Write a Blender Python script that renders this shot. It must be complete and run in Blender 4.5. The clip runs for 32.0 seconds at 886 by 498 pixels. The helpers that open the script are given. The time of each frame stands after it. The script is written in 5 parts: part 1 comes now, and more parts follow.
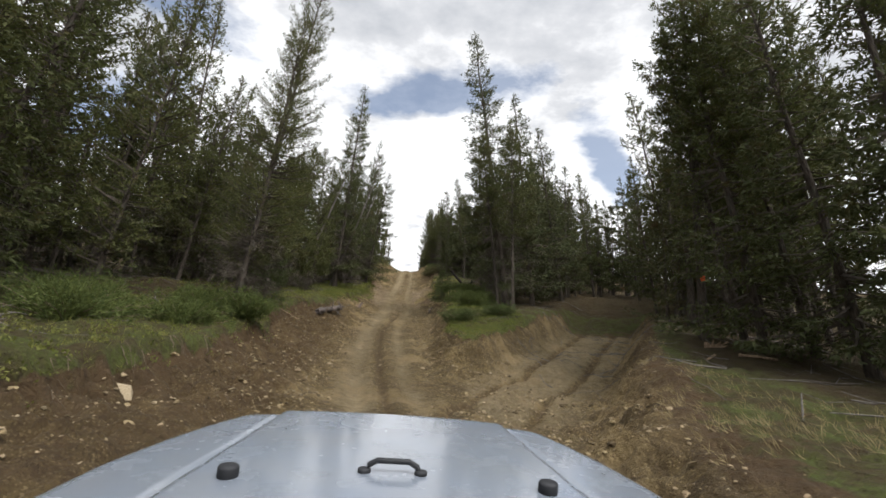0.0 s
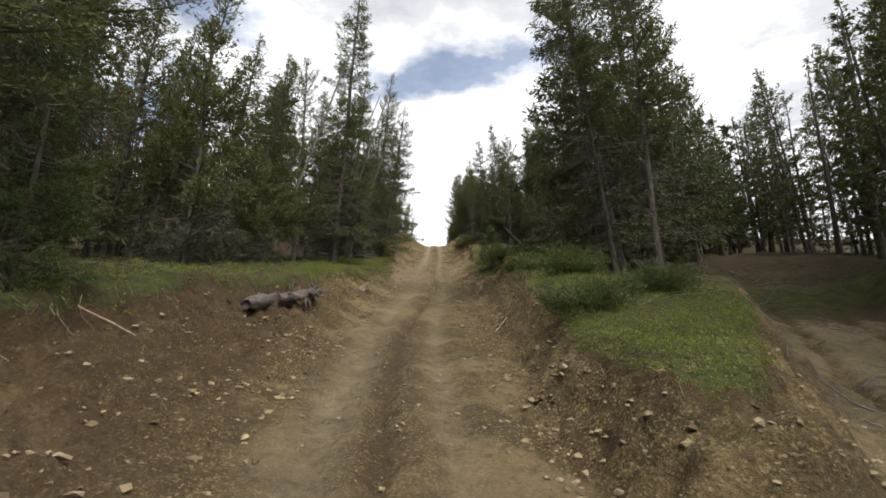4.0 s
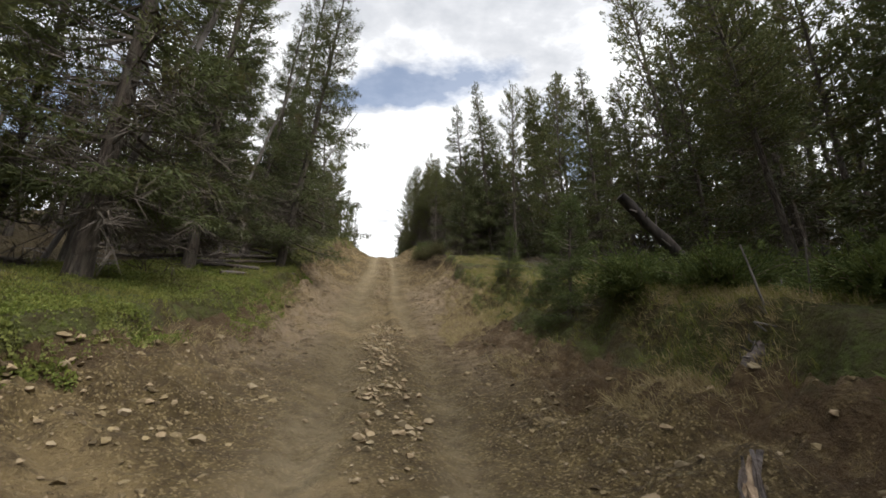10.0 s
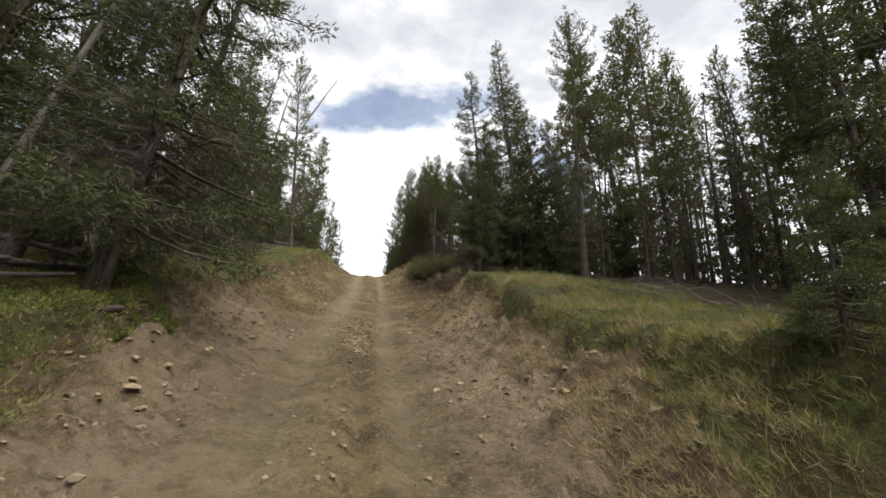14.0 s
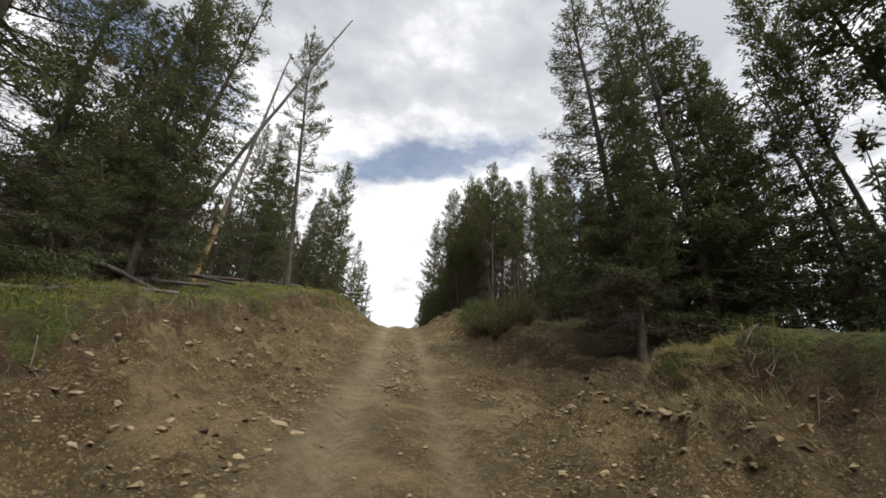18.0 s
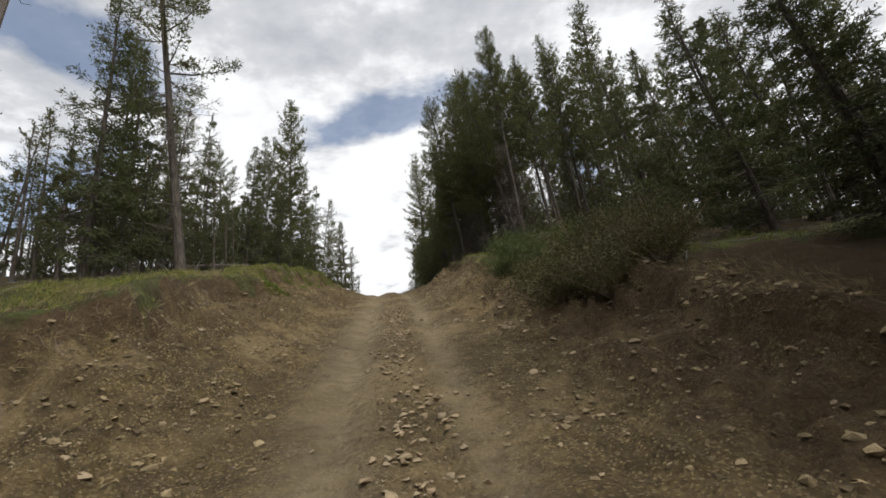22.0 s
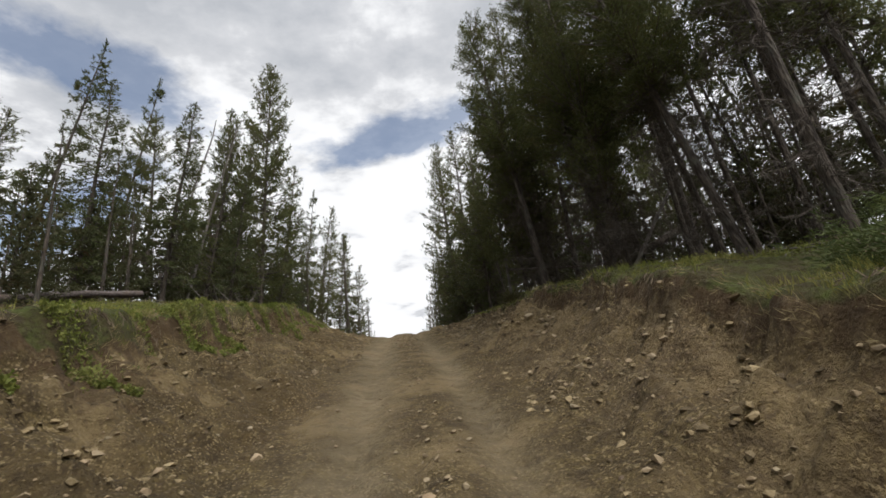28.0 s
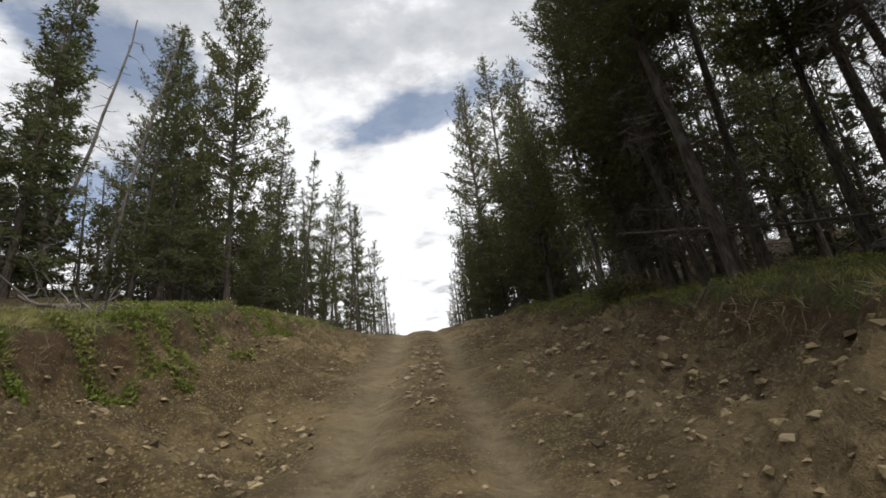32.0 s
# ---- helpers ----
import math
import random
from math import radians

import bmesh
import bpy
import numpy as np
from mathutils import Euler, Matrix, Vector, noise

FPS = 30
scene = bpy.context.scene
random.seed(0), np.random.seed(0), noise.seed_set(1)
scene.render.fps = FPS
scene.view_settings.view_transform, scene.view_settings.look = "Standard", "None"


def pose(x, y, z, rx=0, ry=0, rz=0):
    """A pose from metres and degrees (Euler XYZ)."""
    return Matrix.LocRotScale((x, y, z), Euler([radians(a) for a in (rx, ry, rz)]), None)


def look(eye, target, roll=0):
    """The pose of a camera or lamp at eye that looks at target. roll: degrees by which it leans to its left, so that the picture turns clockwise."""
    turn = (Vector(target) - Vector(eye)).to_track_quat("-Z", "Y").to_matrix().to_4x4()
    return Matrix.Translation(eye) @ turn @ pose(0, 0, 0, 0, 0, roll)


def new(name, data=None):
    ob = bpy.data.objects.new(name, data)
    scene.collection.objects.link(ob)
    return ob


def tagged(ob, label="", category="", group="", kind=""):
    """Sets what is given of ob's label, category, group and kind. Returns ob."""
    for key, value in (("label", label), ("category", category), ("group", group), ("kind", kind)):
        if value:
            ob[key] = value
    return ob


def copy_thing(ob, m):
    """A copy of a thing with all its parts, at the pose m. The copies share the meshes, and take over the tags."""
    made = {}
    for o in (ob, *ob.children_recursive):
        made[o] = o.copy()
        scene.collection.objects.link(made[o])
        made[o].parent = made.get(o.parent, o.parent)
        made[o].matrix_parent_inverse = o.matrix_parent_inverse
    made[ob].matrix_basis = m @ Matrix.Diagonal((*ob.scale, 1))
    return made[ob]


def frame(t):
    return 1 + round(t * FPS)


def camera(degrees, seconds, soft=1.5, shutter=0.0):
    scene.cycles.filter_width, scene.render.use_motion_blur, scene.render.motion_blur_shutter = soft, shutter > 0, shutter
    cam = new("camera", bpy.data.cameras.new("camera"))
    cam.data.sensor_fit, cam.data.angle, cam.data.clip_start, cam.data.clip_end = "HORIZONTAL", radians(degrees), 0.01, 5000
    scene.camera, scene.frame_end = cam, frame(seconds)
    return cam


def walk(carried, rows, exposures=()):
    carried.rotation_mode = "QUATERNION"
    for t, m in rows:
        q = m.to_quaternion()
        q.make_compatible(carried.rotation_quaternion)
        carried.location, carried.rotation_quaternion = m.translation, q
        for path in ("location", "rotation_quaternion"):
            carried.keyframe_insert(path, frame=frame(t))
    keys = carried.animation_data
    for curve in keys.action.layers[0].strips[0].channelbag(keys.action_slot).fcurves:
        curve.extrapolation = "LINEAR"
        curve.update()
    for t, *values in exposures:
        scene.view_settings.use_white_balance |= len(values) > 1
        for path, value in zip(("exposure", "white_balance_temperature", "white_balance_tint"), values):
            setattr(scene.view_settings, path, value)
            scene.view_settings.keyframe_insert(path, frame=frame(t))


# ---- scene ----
cam = camera(85.3, 32.0, soft=1.65)
PATH = [
    (0.0, (0.061, -0.960, 1.834), (0.076, 8.668, 4.537), 3.89),
    (0.5, (0.013, 0.709, 2.052), (-0.047, 10.338, 4.750), 0.13),
    (1.0, (-0.058, 2.423, 2.330), (-0.388, 12.074, 4.929), 0.84),
    (1.5, (-0.100, 4.193, 2.609), (-0.625, 13.975, 4.616), -3.18),
    (2.0, (-0.230, 5.915, 2.844), (-0.785, 15.801, 4.242), -4.48),
    (2.5, (-0.398, 7.594, 3.065), (-1.073, 17.513, 4.144), -4.73),
    (3.0, (-0.631, 9.327, 3.250), (-1.386, 19.195, 4.682), -3.09),
    (3.5, (-0.885, 11.134, 3.478), (-1.495, 20.921, 5.436), -3.75),
    (4.0, (-1.234, 12.937, 3.800), (-1.719, 22.662, 6.079), 1.20),
    (4.5, (-1.479, 14.596, 4.090), (-1.989, 24.242, 6.675), 1.72),
    (6.5, (-2.298, 20.420, 5.443), (-2.873, 30.022, 8.174), 2.74),
    (7.0, (-2.529, 22.014, 5.774), (-3.009, 31.651, 8.403), 6.40),
    (7.5, (-2.617, 23.723, 6.148), (-2.987, 33.332, 8.894), 2.96),
    (8.0, (-2.731, 25.469, 6.483), (-2.881, 35.100, 9.172), 2.26),
    (8.5, (-2.897, 27.054, 6.869), (-2.672, 36.670, 9.606), 3.70),
    (9.0, (-2.930, 28.604, 7.229), (-2.545, 38.173, 10.109), 2.14),
    (9.5, (-2.990, 30.075, 7.539), (-2.425, 39.655, 10.348), 2.46),
    (10.0, (-3.001, 31.644, 7.890), (-2.341, 41.271, 10.513), 2.32),
    (10.5, (-3.037, 33.134, 8.289), (-2.317, 42.662, 11.240), 2.19),
    (11.0, (-3.091, 34.508, 8.558), (-2.416, 44.095, 11.319), 1.41),
    (11.5, (-3.182, 35.795, 8.834), (-2.352, 45.328, 11.735), 1.84),
    (12.0, (-3.291, 37.094, 9.164), (-2.191, 46.563, 12.183), 2.93),
    (12.5, (-3.327, 38.392, 9.430), (-2.087, 47.859, 12.403), 0.87),
    (13.0, (-3.393, 39.729, 9.750), (-2.353, 49.204, 12.773), 3.05),
    (13.5, (-3.396, 41.025, 10.053), (-2.461, 50.490, 13.141), 2.69),
    (14.0, (-3.454, 42.435, 10.413), (-2.569, 51.917, 13.461), 2.62),
    (14.5, (-3.586, 43.816, 10.748), (-2.561, 53.233, 13.952), 4.35),
    (16.5, (-4.302, 50.203, 12.585), (-3.452, 59.681, 15.658), 7.73),
    (17.0, (-4.339, 51.879, 12.999), (-3.719, 61.384, 16.044), 7.73),
    (17.5, (-4.360, 53.466, 13.404), (-3.920, 62.802, 16.959), 5.90),
    (18.0, (-4.369, 54.951, 13.743), (-4.169, 64.137, 17.688), 3.51),
    (18.5, (-4.415, 56.425, 14.158), (-4.395, 65.807, 17.621), -2.61),
    (19.0, (-4.532, 57.912, 14.561), (-4.607, 67.286, 18.043), 1.93),
    (19.5, (-4.545, 59.287, 15.027), (-4.220, 68.734, 18.289), -4.54),
    (20.0, (-4.557, 60.510, 15.447), (-4.052, 69.795, 19.128), -2.83),
    (20.5, (-4.674, 61.828, 15.807), (-4.194, 71.097, 19.528), -2.92),
    (21.0, (-4.753, 63.198, 16.196), (-4.493, 72.513, 19.824), -0.62),
    (21.5, (-4.778, 64.470, 16.584), (-4.568, 73.932, 19.812), -2.19),
    (22.0, (-4.786, 65.610, 16.942), (-4.296, 75.154, 19.885), -7.81),
    (22.5, (-5.021, 66.570, 17.289), (-4.346, 76.044, 20.417), -1.69),
    (23.0, (-5.207, 67.578, 17.615), (-4.827, 76.803, 21.458), 2.33),
    (23.5, (-5.166, 68.621, 17.828), (-4.901, 78.077, 21.071), -3.62),
    (24.0, (-5.098, 69.501, 18.033), (-4.753, 78.807, 21.677), -6.36),
    (24.5, (-5.046, 70.410, 18.273), (-4.946, 79.909, 21.399), -7.44),
    (26.5, (-5.520, 75.138, 19.959), (-5.365, 84.768, 22.652), -7.07),
    (27.0, (-5.622, 76.414, 20.302), (-5.372, 85.894, 23.476), -6.91),
    (27.5, (-5.689, 77.744, 20.652), (-5.409, 87.218, 23.840), -6.22),
    (28.0, (-5.698, 79.004, 21.005), (-5.448, 88.417, 24.370), -7.71),
    (28.5, (-5.755, 80.208, 21.391), (-5.530, 89.663, 24.639), -6.70),
    (29.0, (-5.873, 81.307, 21.739), (-5.693, 90.710, 25.137), -4.88),
    (29.5, (-5.914, 82.389, 22.061), (-5.739, 91.801, 25.436), -6.48),
    (30.0, (-6.056, 83.449, 22.373), (-5.961, 92.826, 25.846), -3.24),
    (30.5, (-6.063, 84.403, 22.665), (-6.033, 93.761, 26.192), -4.51),
    (31.0, (-6.149, 85.593, 22.944), (-6.264, 95.129, 25.952), -3.35),
    (31.5, (-6.174, 86.654, 23.242), (-6.464, 96.271, 25.970), -4.68),
    (32.0, (-6.150, 87.512, 23.512), (-6.390, 97.059, 26.476), -7.40),
]
walk(cam, [(t, look(eye, target, roll)) for t, eye, target, roll in PATH], exposures=((0, 0.1), (3, 0.25), (9, 0.2), (14, 0.3), (17, 0.1), (22, -0.1), (32, -0.1)))

# ---- sky, sun ----
SUN_AZ, SUN_EL = radians(148), radians(55)
world = bpy.data.worlds.new("sky")
scene.world = world
world.use_nodes = True
wn, wl = world.node_tree.nodes, world.node_tree.links
wn.clear()


def wmath(op, a, b=0.0, c=None):
    n = wn.new("ShaderNodeMath")
    n.operation = op
    for s, v in zip(n.inputs, (a, b) if c is None else (a, b, c)):
        if isinstance(v, (int, float)):
            s.default_value = v
        else:
            wl.new(v, s)
    return n.outputs[0]


def wnoise(vec, scale, detail, rough=0.55):
    n = wn.new("ShaderNodeTexNoise")
    n.inputs["Scale"].default_value, n.inputs["Detail"].default_value, n.inputs["Roughness"].default_value = scale, detail, rough
    wl.new(vec, n.inputs["Vector"])
    return n.outputs[0]


def wramp(v, *stops):
    n = wn.new("ShaderNodeValToRGB")
    while len(n.color_ramp.elements) < len(stops):
        n.color_ramp.elements.new(0.5)
    for e, (p, c) in zip(n.color_ramp.elements, stops):
        e.position, e.color = p, (c, c, c, 1) if isinstance(c, (int, float)) else (*c, 1)
    wl.new(v, n.inputs[0])
    return n.outputs[0]


sky = wn.new("ShaderNodeTexSky")
sky.sky_type, sky.sun_disc = "NISHITA", False
sky.sun_elevation, sky.sun_rotation = SUN_EL, SUN_AZ
sky.air_density, sky.dust_density = 1.0, 1.5
# a layer of broken cloud overhead: places on it are direction over height
axes = wn.new("ShaderNodeSeparateXYZ")
wl.new(wn.new("ShaderNodeTexCoord").outputs["Generated"], axes.inputs[0])
high = wmath("MAXIMUM", axes.outputs[2], 0.06)
cx, cy = wmath("DIVIDE", axes.outputs[0], high), wmath("DIVIDE", axes.outputs[1], high)
layer = wn.new("ShaderNodeCombineXYZ")
wl.new(cx, layer.inputs[0])
wl.new(cy, layer.inputs[1])
layer = layer.outputs[0]
ragged = wmath("MULTIPLY", wmath("SUBTRACT", wnoise(layer, 5.5, 7, 0.6), 0.5), 2.6)


def gap(x, y, long_way, wide, turn):
    """How far outside an oval gap in the cloud: below 1 is clear sky."""
    ca, sa = math.cos(turn), math.sin(turn)
    a, b = wmath("SUBTRACT", cx, x), wmath("SUBTRACT", cy, y)
    p = wmath("ADD", wmath("MULTIPLY", a, ca / long_way), wmath("MULTIPLY", b, sa / long_way))
    q = wmath("ADD", wmath("MULTIPLY", a, -sa / wide), wmath("MULTIPLY", b, ca / wide))
    return wmath("SQRT", wmath("ADD", wmath("MULTIPLY", p, p), wmath("MULTIPLY", q, q)))


clear_of = gap(-0.06, 1.52, 0.37, 0.14, radians(-20))
for g in ((-0.83, 1.06, 0.30, 0.16, radians(62)), (0.78, 2.05, 0.55, 0.10, radians(58)), (-1.6, 1.9, 0.7, 0.2, radians(-30)), (1.5, 0.6, 0.5, 0.2, radians(20)), (-0.6, -1.2, 0.9, 0.35, radians(10)), (0.9, -2.0, 0.8, 0.3, radians(60))):
    clear_of = wmath("MINIMUM", clear_of, gap(*g))
cover = wramp(wmath("ADD", wmath("MULTIPLY", clear_of, 0.5), wmath("MULTIPLY", ragged, 0.32)), (0.33, 0.24), (0.60, 1.0))
# white heads low over the hill, flat grey undersides overhead
under = wmath("ADD", wmath("MULTIPLY", wmath("SUBTRACT", wmath("MINIMUM", cy, 2.1), 0.38), 0.40), wmath("MULTIPLY", wmath("SUBTRACT", wnoise(layer, 1.9, 6, 0.6), 0.5), 2.3))
cloud = wramp(under, (0.0, (0.56, 0.585, 0.63)), (0.28, (0.74, 0.755, 0.79)), (0.48, (1.06, 1.07, 1.09)), (1.0, (1.18, 1.18, 1.2)))
air = wn.new("ShaderNodeBackground")
air.inputs["Strength"].default_value = 0.15
wl.new(sky.outputs[0], air.inputs[0])
mist = wn.new("ShaderNodeBackground")
wl.new(cloud, mist.inputs[0])
# cloud glows brighter round the veiled sun
toward = wn.new("ShaderNodeVectorMath")
toward.operation = "DOT_PRODUCT"
wl.new(wn["Texture Coordinate"].outputs["Generated"], toward.inputs[0])
toward.inputs[1].default_value = (math.sin(SUN_AZ) * math.cos(SUN_EL), math.cos(SUN_AZ) * math.cos(SUN_EL), math.sin(SUN_EL))
wl.new(wmath("ADD", 1.0, wmath("MULTIPLY", wmath("POWER", wmath("MAXIMUM", toward.outputs["Value"], 0.0), 5.0), 7.0)), mist.inputs["Strength"])
both = wn.new("ShaderNodeMixShader")
wl.new(cover, both.inputs[0])
wl.new(air.outputs[0], both.inputs[1])
wl.new(mist.outputs[0], both.inputs[2])
wout = wn.new("ShaderNodeOutputWorld")
wl.new(both.outputs[0], wout.inputs[0])
sun = new("sun", bpy.data.lights.new("sun", "SUN"))
sun.data.energy, sun.data.angle, sun.data.color = 2.1, radians(14), (1.0, 0.97, 0.92)
sun.matrix_world = look((40 * math.sin(SUN_AZ) * math.cos(SUN_EL), 40 * math.cos(SUN_AZ) * math.cos(SUN_EL), 40 * math.sin(SUN_EL)), (0, 0, 0))

# ---- materials ----
def material(name, build):
    m = bpy.data.materials.new(name)
    m.use_nodes = True
    nt = m.node_tree
    nt.nodes.clear()
    out = nt.nodes.new("ShaderNodeOutputMaterial")
    b = nt.nodes.new("ShaderNodeBsdfPrincipled")
    nt.links.new(b.outputs[0], out.inputs[0])
    build(N(nt, b, out))
    return m


class N:
    """Short calls for nodes."""

    def __init__(self, nt, b, out):
        self.nt, self.b, self.out = nt, b, out
        self.co = nt.nodes.new("ShaderNodeTexCoord").outputs["Object"]

    def put(self, socket, value):
        if isinstance(value, (int, float)):
            socket.default_value = value
        elif isinstance(value, tuple):
            socket.default_value = (*value, 1) if len(value) == 3 and len(socket.default_value) == 4 else value
        else:
            self.nt.links.new(value, socket)

    def noise(self, scale, detail=4, rough=0.55, co=None, warp=0.0):
        n = self.nt.nodes.new("ShaderNodeTexNoise")
        n.inputs["Scale"].default_value, n.inputs["Detail"].default_value, n.inputs["Roughness"].default_value = scale, detail, rough
        n.inputs["Distortion"].default_value = warp
        self.nt.links.new(co or self.co, n.inputs["Vector"])
        return n.outputs[0]

    def cells(self, scale, out="Distance", co=None):
        n = self.nt.nodes.new("ShaderNodeTexVoronoi")
        n.inputs["Scale"].default_value = scale
        self.nt.links.new(co or self.co, n.inputs["Vector"])
        return n.outputs[out]

    def ramp(self, v, *stops):
        n = self.nt.nodes.new("ShaderNodeValToRGB")
        e = n.color_ramp.elements
        while len(e) < len(stops):
            e.new(0.5)
        for q, (p, c) in zip(e, stops):
            q.position = p
            q.color = (c, c, c, 1) if isinstance(c, (int, float)) else (*c, 1)
        self.put(n.inputs[0], v)
        return n.outputs[0]

    def mix(self, f, a, b, mode="MIX"):
        n = self.nt.nodes.new("ShaderNodeMix")
        n.data_type, n.blend_type = "RGBA", mode
        self.put(n.inputs[0], f)
        self.put(n.inputs[6], a)
        self.put(n.inputs[7], b)
        return n.outputs[2]

    def math(self, op, a, b=0.0):
        n = self.nt.nodes.new("ShaderNodeMath")
        n.operation = op
        self.put(n.inputs[0], a)
        self.put(n.inputs[1], b)
        return n.outputs[0]

    def attr(self, name):
        n = self.nt.nodes.new("ShaderNodeAttribute")
        n.attribute_name = name
        return n.outputs["Fac"]

    def chance(self):
        return self.nt.nodes.new("ShaderNodeObjectInfo").outputs["Random"]

    def island(self):
        return self.nt.nodes.new("ShaderNodeNewGeometry").outputs["Random Per Island"]

    def stretch(self, x, y, z):
        n = self.nt.nodes.new("ShaderNodeMapping")
        n.inputs["Scale"].default_value = (x, y, z)
        self.nt.links.new(self.co, n.inputs["Vector"])
        return n.outputs[0]

    def warped(self, by):
        n = self.nt.nodes.new("ShaderNodeTexNoise")
        n.inputs["Scale"].default_value = 5.0
        self.nt.links.new(self.co, n.inputs["Vector"])
        v = self.nt.nodes.new("ShaderNodeVectorMath")
        v.operation = "MULTIPLY_ADD"
        self.nt.links.new(n.outputs[1], v.inputs[0])
        v.inputs[1].default_value = (by, by, by)
        self.nt.links.new(self.co, v.inputs[2])
        return v.outputs[0]

    def finish(self, col, rough=0.9, bump=None, deep=0.02, strength=1.0):
        self.put(self.b.inputs["Base Color"], col)
        self.put(self.b.inputs["Roughness"], rough)
        self.b.inputs["Specular IOR Level"].default_value = 0.25
        if bump is not None:
            n = self.nt.nodes.new("ShaderNodeBump")
            n.inputs["Distance"].default_value, n.inputs["Strength"].default_value = deep, strength
            self.put(n.inputs["Height"], bump)
            self.nt.links.new(n.outputs[0], self.b.inputs["Normal"])


def soil(k):
    big, mid, fine = k.noise(0.35, 3), k.noise(2.3, 5, 0.6), k.noise(17, 4, 0.65)
    tan, brown, rust, humus = (0.203, 0.145, 0.056), (0.088, 0.061, 0.023), (0.129, 0.083, 0.031), (0.049, 0.031, 0.016)
    c = k.mix(k.ramp(mid, (0.35, 0.0), (0.68, 1.0)), brown, tan)
    c = k.mix(k.ramp(big, (0.48, 0.0), (0.7, 0.7)), c, rust)
    c = k.mix(k.ramp(fine, (0.3, 0.85), (0.6, 0.0)), c, (0.049, 0.031, 0.015))
    stone = k.cells(9, "Color")
    peb = k.ramp(k.cells(9), (0.10, 1.0), (0.32, 0.0))
    c = k.mix(k.math("MULTIPLY", peb, k.ramp(k.noise(1.7, 4), (0.5, 0.0), (0.66, 0.5))), c, k.mix(0.35, (0.312, 0.239, 0.142), k.mix(0.8, stone, (0.264, 0.208, 0.126))))
    # small pale and dark chips
    chip = k.cells(44, "Color")
    split = k.nt.nodes.new("ShaderNodeSeparateColor")
    k.nt.links.new(chip, split.inputs[0])
    c = k.mix(k.ramp(split.outputs[0], (0.76, 0.0), (0.92, 0.62)), c, (0.361, 0.267, 0.134))
    c = k.mix(k.ramp(split.outputs[1], (0.7, 0.0), (0.92, 0.55)), c, (0.064, 0.040, 0.018))
    c = k.mix(k.ramp(k.noise(0.9, 5, 0.65), (0.5, 0.0), (0.66, 0.7)), c, (0.094, 0.064, 0.026))
    c = k.mix(k.ramp(k.noise(0.55, 4, 0.6, k.stretch(1.0, 1.0, 0.6)), (0.5, 0.0), (0.64, 0.6)), c, (0.3, 0.213, 0.102))
    c = k.mix(k.math("MULTIPLY", k.attr("pale"), k.ramp(k.noise(2.1, 5, 0.65), (0.3, 0.15), (0.62, 0.9))), c, k.mix(k.noise(9, 5, 0.7), (0.164, 0.111, 0.062), (0.375, 0.282, 0.186)))
    c = k.mix(k.ramp(k.noise(3.4, 5, 0.7, k.warped(0.2)), (0.52, 0.0), (0.64, 0.6)), c, (0.058, 0.038, 0.018))
    dust = k.mix(k.ramp(k.noise(1.4, 4), (0.3, 0.0), (0.7, 1.0)), (0.235, 0.178, 0.1), (0.36, 0.28, 0.162))
    c = k.mix(k.math("MULTIPLY", k.attr("track"), k.ramp(k.noise(5, 4), (0.25, 0.25), (0.6, 0.85))), c, dust)
    # dark brown for damp ruts, and for tree shade painted on the banks
    c = k.mix(k.math("MULTIPLY", k.attr("damp_shade"), k.ramp(k.noise(3, 4, 0.65), (0.3, 0.25), (0.6, 0.92))), c, k.mix(k.noise(7, 4), (0.049, 0.030, 0.014), (0.102, 0.061, 0.027)))
    moss = k.mix(k.ramp(k.noise(1.9, 5), (0.38, 0.0), (0.62, 1.0)), (0.073, 0.056, 0.020), (0.09, 0.108, 0.022))
    moss = k.mix(k.ramp(k.noise(14, 3), (0.35, 0.6), (0.6, 0.0)), moss, humus)
    t = k.math("ADD", k.attr("turf"), k.math("MULTIPLY", k.math("SUBTRACT", k.noise(2.6, 4), 0.5), 0.9))
    c = k.mix(k.ramp(k.math("ADD", k.attr("turf"), k.math("MULTIPLY", k.math("SUBTRACT", k.noise(4.5, 5, 0.65), 0.55), 1.3)), (0.1, 0.0), (0.34, 0.85)), c, k.mix(k.noise(6, 3), humus, (0.126, 0.076, 0.033)))
    c = k.mix(k.ramp(t, (0.5, 0.0), (0.66, 1.0)), c, moss)
    c = k.mix(k.ramp(k.math("MULTIPLY", t, 0.5), (0.62, 0.0), (0.85, 0.85)), c, k.mix(k.noise(3, 4), (0.041, 0.027, 0.014), (0.093, 0.061, 0.027)))
    grit = k.math("MULTIPLY", split.outputs[0], 0.22)
    clod = k.math("MULTIPLY", k.math("SUBTRACT", 1.0, k.cells(4.5, co=k.warped(0.25))), 0.9)
    h = k.math("ADD", k.math("ADD", k.math("MULTIPLY", peb, 0.22), k.math("ADD", clod, grit)), k.math("ADD", k.math("MULTIPLY", k.noise(5, 6, 0.75), 1.5), k.math("MULTIPLY", k.noise(38, 4, 0.75), 0.5)))
    k.finish(c, 0.95, h, 0.12, 1.0)


def bark(k):
    v = k.stretch(1, 1, 0.22)
    n = k.noise(16, 5, 0.65, v)
    c = k.mix(k.ramp(n, (0.35, 0.0), (0.65, 1.0)), (0.034, 0.026, 0.02), (0.105, 0.083, 0.063))
    c = k.mix(k.ramp(k.noise(3, 3), (0.5, 0.0), (0.75, 0.5)), c, (0.11, 0.115, 0.088))
    k.finish(c, 0.95, k.math("ADD", n, k.cells(22, co=v)), 0.03, 0.9)


